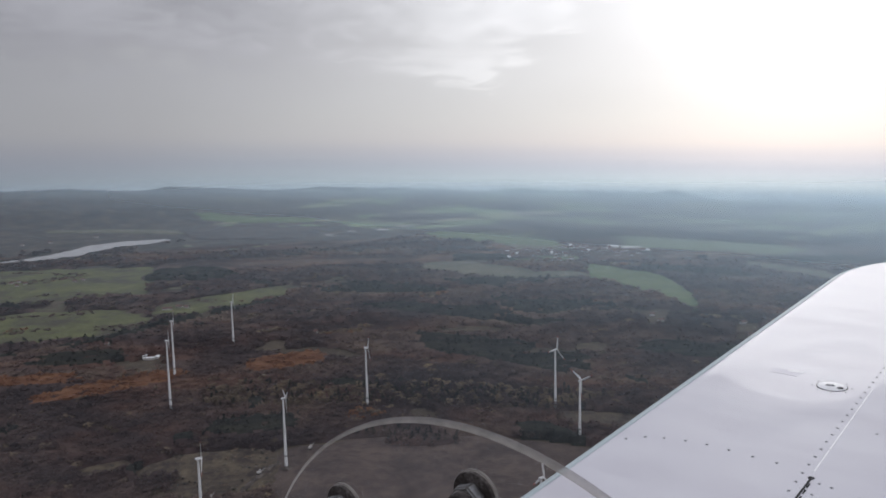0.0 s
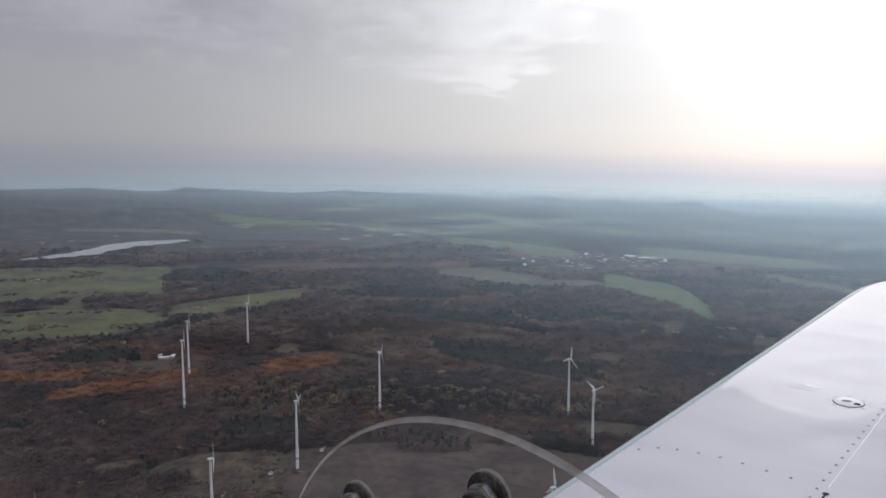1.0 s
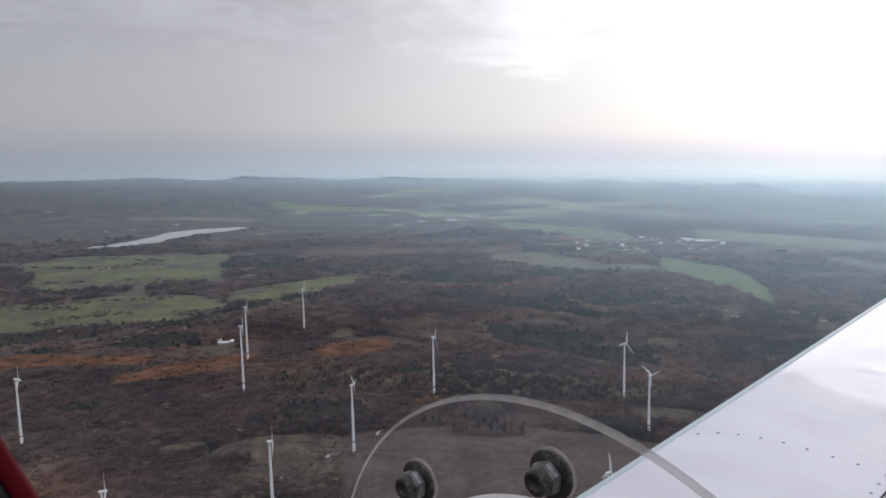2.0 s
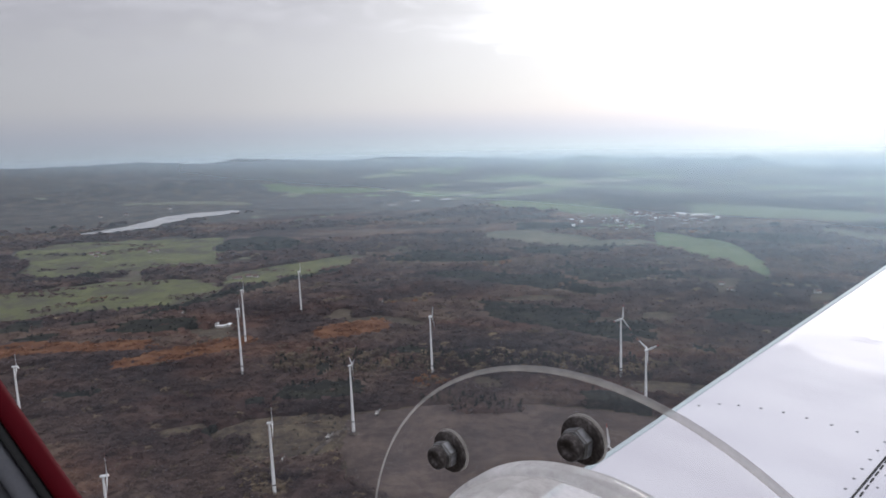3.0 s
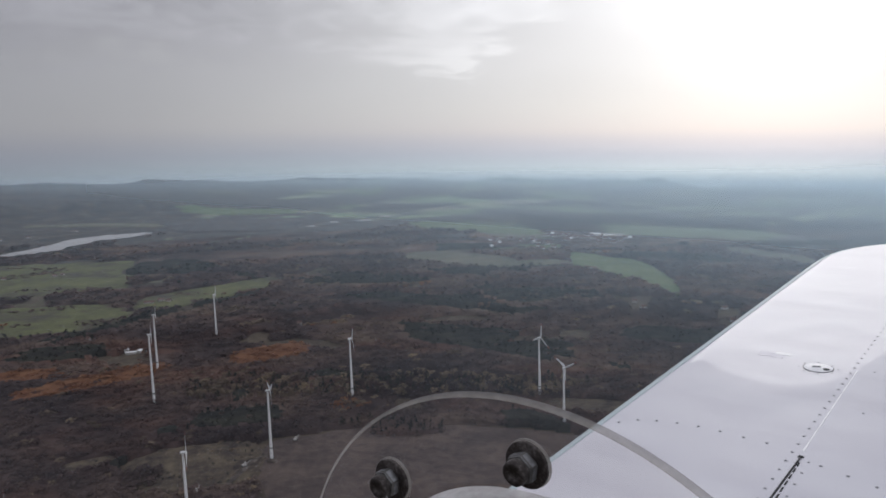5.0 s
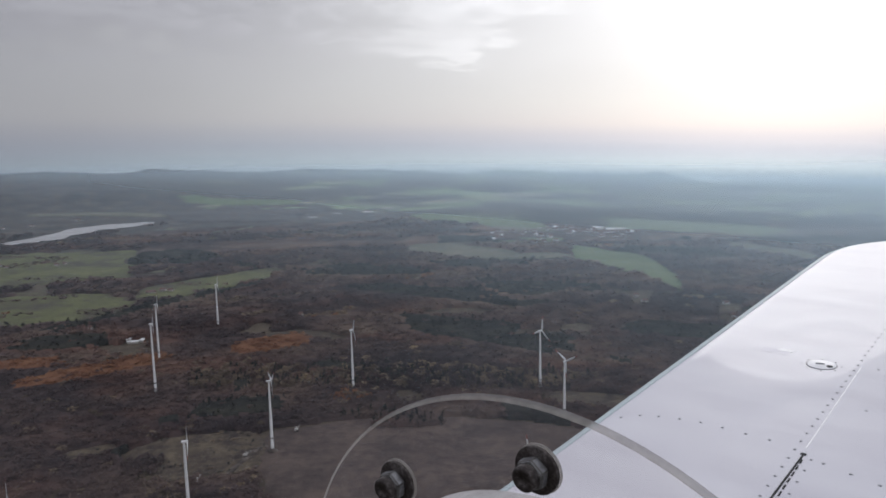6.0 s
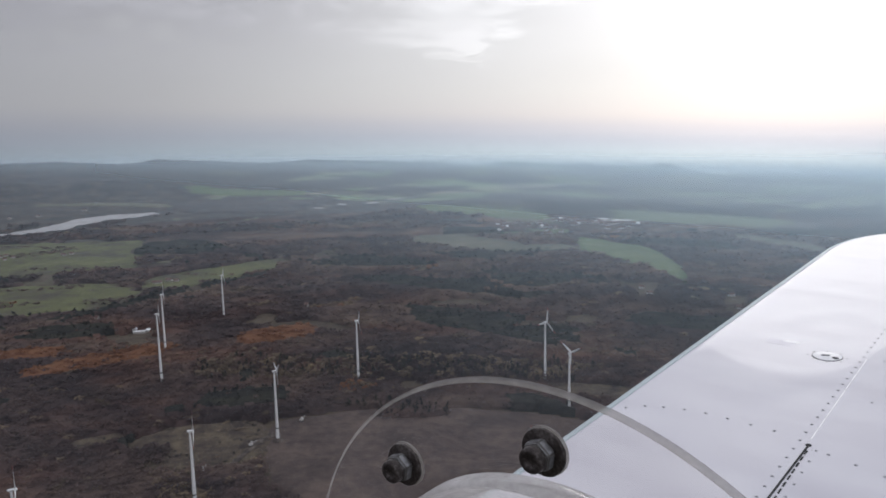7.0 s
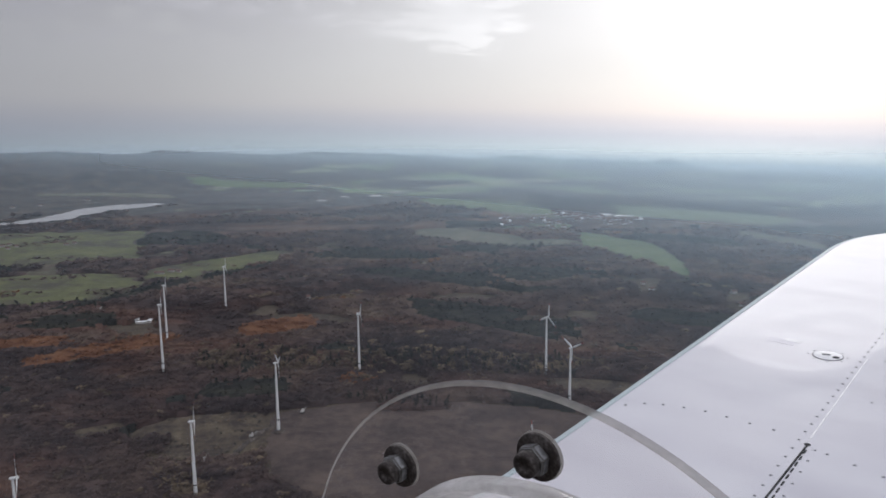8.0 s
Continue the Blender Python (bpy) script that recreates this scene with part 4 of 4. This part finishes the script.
def wing_skin():
    bm = bmesh.new()
    spans = [0.42 + (TIP0 - 0.42) * i / 40 for i in range(41)] + [TIP0 + (TIP1 - 0.004 - TIP0) * (1 - (1 - i / 22) ** 2) for i in range(1, 23)]
    us = [(i / 34) ** 2.2 for i in range(35)]
    loops = []
    for sp in spans:
        a, b = chord_at(sp)
        thin = min(1.0, (b - a) / 1.3)
        ring = [(u, upper(u)) for u in us] + [(u, lower(u)) for u in us[-1:0:-1]]
        loops.append([bm.verts.new(OUT * sp + Vector((a + (b - a) * u, 0, 0)) + NORMAL * (-EYE_OVER + z * thin)) for u, z in ring])
    n = len(loops[0])
    for a, b in zip(loops, loops[1:]):
        for j in range(n):
            bm.faces.new((a[j], b[j], b[(j + 1) % n], a[(j + 1) % n]))
    bm.faces.new(loops[0]), bm.faces.new(loops[-1][::-1])
    bmesh.ops.recalc_face_normals(bm, faces=bm.faces)
    return part("skin", bm, M_WING, wing, smooth=True)


skin = wing_skin()


def leading_edge():
    """A thin pale band wrapped round the nose of the wing, out to the tip: its reflection put into colour."""
    bm = bmesh.new()
    spans = [0.42 + (TIP0 - 0.42) * i / 40 for i in range(41)] + [TIP0 + (TIP1 - 0.02 - TIP0) * (1 - (1 - i / 22) ** 2) for i in range(1, 23)]
    loops = []
    for sp in spans:
        a, b = chord_at(sp)
        thin = min(1.0, (b - a) / 1.3)
        ring = [(0.010, lower(0.010) - 0.001), (0.003, lower(0.003) - 0.001), (-0.0008, upper(0.0))] + [(u, upper(u) + 0.0018) for u in (0.0012, 0.003, 0.006, 0.009, 0.012, 0.015, 0.018, 0.021, 0.025, 0.030, 0.036, 0.041)] + [(0.0415, upper(0.0415) - 0.002)]
        loops.append([bm.verts.new(OUT * sp + Vector((a + (b - a) * u, 0, 0)) + NORMAL * (-EYE_OVER + z * thin)) for u, z in ring])
    for a, b in zip(loops, loops[1:]):
        for j in range(len(a) - 1):
            bm.faces.new((a[j], a[j + 1], b[j + 1], b[j]))
    bmesh.ops.recalc_face_normals(bm, faces=bm.faces)
    return part("leading_edge", bm, M_NOSE, wing, "leading-edge strip tinted blue-grey for the reflection on the nose", True)


leading_edge()
bm = bmesh.new()
lathe(bm, [(0.0044, -0.001), (0.0042, 0.0006), (0.0032, 0.0014), (0.0014, 0.0019)], n=8)
rivet_mesh = bpy.data.meshes.new("rivet")
bm.to_mesh(rivet_mesh), bm.free()
rivet_mesh.materials.append(M_RIVET)
UP_ROT = NORMAL.to_track_quat("Z", "Y").to_matrix().to_4x4()


def rivet(sp, aft, size=1.0):
    ob = new("rivet", rivet_mesh)
    ob.parent = wing
    ob.matrix_basis = Matrix.Translation(on_wing(sp, aft)) @ UP_ROT @ Matrix.Scale(size, 4)


# the main row along the spar, the row behind the slot, and the rows along the ribs
sp = 1.248
while sp < 4.6:
    rivet(sp, -0.560 - 0.039 * (sp - 1.684), 0.92)
    sp += 0.0545
sp = 1.228
while sp < 1.88:
    rivet(sp, -0.511 - 0.052 * (sp - 1.676), 0.85)
    sp += 0.064
for sp, aft in ((1.837, -1.004), (1.878, -0.968), (1.900, -0.924), (1.916, -0.871), (1.926, -0.816), (1.926, -0.757), (1.922, -0.695), (1.920, -0.635)):
    rivet(sp, aft)
for i in range(11):
    rivet(1.865 - 0.016 * i, -0.493 + 0.063 * i)
for i in range(7):
    rivet(2.249 - 0.006 * i, -0.489 + 0.10 * i, 0.8)
for i in range(6):
    rivet(2.604 - 0.004 * i, -0.537 + 0.11 * i, 0.8)
for i in range(7):
    rivet(3.25, -0.55 + 0.09 * i, 0.9)


def strip(name, sp0, sp1, aft0, aft1, half, high, mat, parent, label, n=24):
    """A thin raised strip that follows the wing's skin between two points."""
    bm = bmesh.new()
    loops = []
    for i in range(n + 1):
        f = i / n
        s_, a_ = sp0 + (sp1 - sp0) * f, aft0 + (aft1 - aft0) * f
        loops.append([bm.verts.new(on_wing(s_, a_ + o, h)) for o, h in ((-half, -0.001), (-half * 0.8, high), (half * 0.8, high), (half, -0.001))])
    for a, b in zip(loops, loops[1:]):
        for j in range(3):
            bm.faces.new((a[j], b[j], b[j + 1], a[j + 1]))
    bm.faces.new(loops[0]), bm.faces.new(loops[-1][::-1])
    bmesh.ops.recalc_face_normals(bm, faces=bm.faces)
    return part(name, bm, mat, parent, label)


strip("flap_slot", 1.20, 1.888, -0.523, -0.5435, 0.0026, 0.0016, M_SLOT, wing, "dark narrow slot in the wing skin")
slot_end = bmesh.new()
lathe(slot_end, [(0.0075, -0.001), (0.0075, 0.001), (0.006, 0.0018)], Matrix.Translation(on_wing(1.887, -0.544)) @ UP_ROT, 12)
part("slot_end", slot_end, M_SLOT, wing, "dark round end of the slot")
sp = 1.22
while sp < 1.86:
    strip("slot_stitch", sp, sp + 0.022, -0.503 - 0.053 * (sp - 1.2), -0.504 - 0.053 * (sp - 1.2), 0.0022, 0.0015, M_SLOT, wing, "", 2)
    sp += 0.036
for i in range(9):
    s0 = 1.925 + i * 0.075
    strip("sealant_seam", s0, s0 + 0.0715, -0.549 - 0.051 * (s0 - 1.925), -0.549 - 0.051 * (s0 + 0.0715 - 1.925), 0.0022, 0.0005, M_SEAM, wing, "white broken line of sealant", 3)
strip("chip", 2.592, 2.640, -0.846, -0.850, 0.050, 0.0004, M_SCUFF, wing, "dull lilac patch of touched-up paint", 6)
strip("scuff", 2.628, 2.650, -0.824, -0.815, 0.028, 0.0008, M_SEAM, wing, "bright scuff in the paint", 6)

# round inspection cover with its ring of screws
cover_m = Matrix.Translation(on_wing(2.555, -0.687)) @ UP_ROT
bm = lathe(bmesh.new(), [(0.0450, -0.002), (0.0450, 0.0010), (0.0425, 0.0012)], cover_m, 40)
part("cover_ring", bm, M_SLOT, wing, "dark gap round the inspection cover")
bm = lathe(bmesh.new(), [(0.0428, 0.0), (0.0428, 0.0016), (0.041, 0.0022)], cover_m, 40)
part("inspection_cover", bm, M_SEAM, wing, "white round inspection cover", True)
bm = lathe(bmesh.new(), [(0.010, 0.001), (0.010, 0.0030), (0.007, 0.0036)], cover_m @ pose(0.026, -0.008, 0), 16)
part("latch", bm, M_SLOT, wing, "dark metal latch on the inspection cover")
bm = box(bmesh.new(), (0.026, 0.010, 0.004), cover_m @ pose(-0.006, 0.002, 0.003, 0, 0, 20), 0.0015)
part("latch_bar", bm, M_RIVET, wing, "grey metal bar on the inspection cover")
for i in range(8):
    q = 2 * math.pi * (i + 0.3) / 8
    rivet(2.555 + 0.056 * math.sin(q), -0.687 + 0.056 * math.cos(q), 0.7)

# canopy side with its round vent: u runs aft, v up along the pane
IN = Vector((0, -1, -0.12)).normalized()
UPV = Vector((0, IN.z, -IN.y)).normalized()
PANE = 0.26


def on_pane(u, v, inward=0.0):
    return Vector((u, 0, 0)) + UPV * v + IN * (inward - PANE)


def pane_frame(u, v, inward=0.0):
    """Local axes on the pane: x aft, y up, z into the cabin."""
    m = Matrix((Vector((1, 0, 0)), UPV, IN)).transposed().to_4x4()
    return Matrix.Translation(on_pane(u, v, inward)) @ m


canopy = empty("canopy", Matrix())
canopy.parent = aircraft
canopy["label"] = "clear acrylic canopy side with a round vent"
VU, VV, VR = -0.1992, -0.3015, 0.1626
bm = bmesh.new()
# the sheet with a round hole for the vent
hole = [bm.verts.new(on_pane(VU + 0.1165 * math.cos(2 * math.pi * i / 64), VV + 0.1165 * math.sin(2 * math.pi * i / 64), -0.006)) for i in range(64)]
rim = []
for i in range(64):
    c, s_ = math.cos(2 * math.pi * i / 64), math.sin(2 * math.pi * i / 64)
    q = 1 / max(abs(c) / (1.7 if c < 0 else 0.9), abs(s_) / (1.0 if s_ > 0 else 0.26), 1e-6)
    rim.append(bm.verts.new(on_pane(VU + c * q, VV + s_ * q, -0.006)))
for i in range(64):
    bm.faces.new((hole[i], hole[(i + 1) % 64], rim[(i + 1) % 64], rim[i]))
pane = part("pane", bm, M_PANE, canopy, "thin clear acrylic sheet with faint scratches and a painted bluish haze veil")
pane.visible_shadow = False

vent = empty("vent", Matrix())
vent.parent = aircraft
vent["label"] = "round clear acrylic air vent bolted into the canopy"
vm = pane_frame(VU, VV)
bm = lathe(bmesh.new(), [(0.1150, 0.0006), (VR - 0.0012, 0.0006)], vm, 96, False)
part("flange", bm, M_FLANGE, vent, "clear acrylic flange ring", True).visible_shadow = False
bm = bmesh.new()
loops = []
for r, off, z in ((VR - 0.0015, 0.0009, 0.0010), (VR - 0.0007, 0.0003, 0.0013), (VR, 0.0, 0.0005), (VR + 0.0001, 0.0, -0.0012)):
    # inner rings shifted off centre so the edge's width fits the camera's view
    loops.append([bm.verts.new(vm @ Vector((r * math.cos(2 * math.pi * i / 128) - off * 0.6, r * math.sin(2 * math.pi * i / 128) - off * 0.8, z))) for i in range(128)])
for a, b in zip(loops, loops[1:]):
    for i in range(128):
        bm.faces.new((a[i], a[(i + 1) % 128], b[(i + 1) % 128], b[i]))
part("flange_edge", bm, M_EDGE, vent, "light polished edge of the flange", True).visible_shadow = False
bm = lathe(bmesh.new(), [(0.1130, 0.005), (0.1152, 0.003), (0.1152, -0.006), (0.1095, -0.016), (0.1035, -0.022), (0.1020, -0.020), (0.1080, -0.012), (0.1112, -0.003), (0.1116, 0.004), (0.1130, 0.005)], vm, 96, False)
part("collar", bm, M_MILK, vent, "milky moulded collar of the vent", True)
bm = lathe(bmesh.new(), [(0.1030, -0.021), (0.092, -0.030), (0.075, -0.038), (0.045, -0.044), (0.010, -0.046)], vm, 64, False)
part("bowl", bm, M_BOWL, vent, "scuffed clear acrylic air scoop", True)


def bolt(angle, r, size):
    """Hex nut with washers and a bolt end, on the cabin side of the flange."""
    bm = bmesh.new()
    for slot, n, rings in ((0, 32, [(0.0115, 0.0006), (0.0119, 0.0010), (0.0119, 0.0018), (0.0115, 0.0022)]),
                           (1, 32, [(0.0112, 0.0024), (0.0115, 0.0028), (0.0115, 0.0042), (0.0110, 0.0046)]),
                           (2, 6, [(0.0074, 0.0046), (0.0079, 0.0052), (0.0079, 0.0096), (0.0069, 0.0106)]),
                           (1, 24, [(0.0060, 0.0105), (0.0062, 0.0110), (0.0060, 0.0142), (0.0052, 0.0150), (0.0032, 0.0151), (0.0029, 0.0144)])):
        old = set(bm.faces)
        lathe(bm, rings, pose(0, 0, 0, 0, 0, 20), n)
        faces = [f for f in bm.faces if f not in old]
        for f in faces:
            f.material_index, f.smooth = slot, n > 6
        if n == 6:
            edges = list({e for f in faces for e in f.edges})
            bmesh.ops.bevel(bm, geom=edges, offset=0.0005, segments=2, affect="EDGES")
    ob = part("bolt", bm, M_EDGE, vent, "dark hex nut on a bolt with a broad washer")
    ob.data.materials.append(M_DARK), ob.data.materials.append(M_STEEL)
    ob.matrix_basis = pane_frame(VU + r * math.cos(radians(angle)), VV + r * math.sin(radians(angle)), 0.002) @ Matrix.Scale(size, 4)
    return ob


bolt(88.9, 0.1356, 0.93)
bolt(127.6, 0.1322, 0.94)

# canopy bow: a red painted tube with its rubber seal and grey trim, forward of the eye
BOW0, BOW1 = Vector((-0.6631, 0.2013, -0.2987)), Vector((-0.6944, 0.1742, -0.236))


def bow(name, off, depth, half, thick, mat, label):
    """A bent bar up and forward, placed on sight lines to fit the camera's view, offset across its run."""
    bm = bmesh.new()
    run = (BOW1 - BOW0).normalized()
    sight = ((BOW0 + BOW1) / 2).normalized()
    across = run.cross(sight).normalized()
    inward = across.cross(run).normalized()
    loops = []
    for i in range(25):
        f = -2.5 + 8.0 * i / 24
        c = BOW0 + (BOW1 - BOW0) * f + across * (off - 0.0004 * (f - 0.5) ** 2) + inward * depth
        ring = []
        for j in range(12):
            q = 2 * math.pi * j / 12
            cx, cy = math.cos(q), math.sin(q)
            e = 1 / (abs(cx) ** 4 + abs(cy) ** 4) ** 0.25
            ring.append(bm.verts.new(c + across * half * cx * e + inward * thick * cy * e))
        loops.append(ring)
    for a, b in zip(loops, loops[1:]):
        for j in range(12):
            bm.faces.new((a[j], a[(j + 1) % 12], b[(j + 1) % 12], b[j]))
    bm.faces.new(loops[0]), bm.faces.new(loops[-1])
    bmesh.ops.recalc_face_normals(bm, faces=bm.faces)
    return part(name, bm, mat, canopy, label, True)


bow("bow", -0.0090, 0.0, 0.0082, 0.012, M_RED, "red painted canopy bow with cabin shade in its colour")
bow("bow_seal", 0.0030, 0.003, 0.0038, 0.010, M_RUBBER, "black rubber seal")
bow("bow_trim", 0.0150, 0.006, 0.0082, 0.011, M_GREY, "grey trim along the bow")
bow("bow_lining", 0.0420, 0.008, 0.0190, 0.013, M_TRIM, "lining inside the bow, darkened for cabin shade")

# plain fuselage side under the canopy, where the wing root meets it
bm = bmesh.new()
loops = []
for i in range(15):
    x = -2.3 + 4.4 * i / 14
    loops.append([bm.verts.new(on_pane(x, v, w)) for v, w in ((-0.585, -0.02), (-0.66, -0.05), (-0.85, -0.09), (-1.05, -0.06), (-1.16, 0.10), (-1.16, 0.16), (-1.03, 0.02), (-0.85, -0.04), (-0.66, 0.0), (-0.585, 0.02))])
for a, b in zip(loops, loops[1:]):
    for j in range(10):
        bm.faces.new((a[j], a[(j + 1) % 10], b[(j + 1) % 10], b[j]))
bm.faces.new(loops[0]), bm.faces.new(loops[-1])
bmesh.ops.recalc_face_normals(bm, faces=bm.faces)
part("fuselage_side", bm, M_WING, aircraft, "white fuselage side", True)
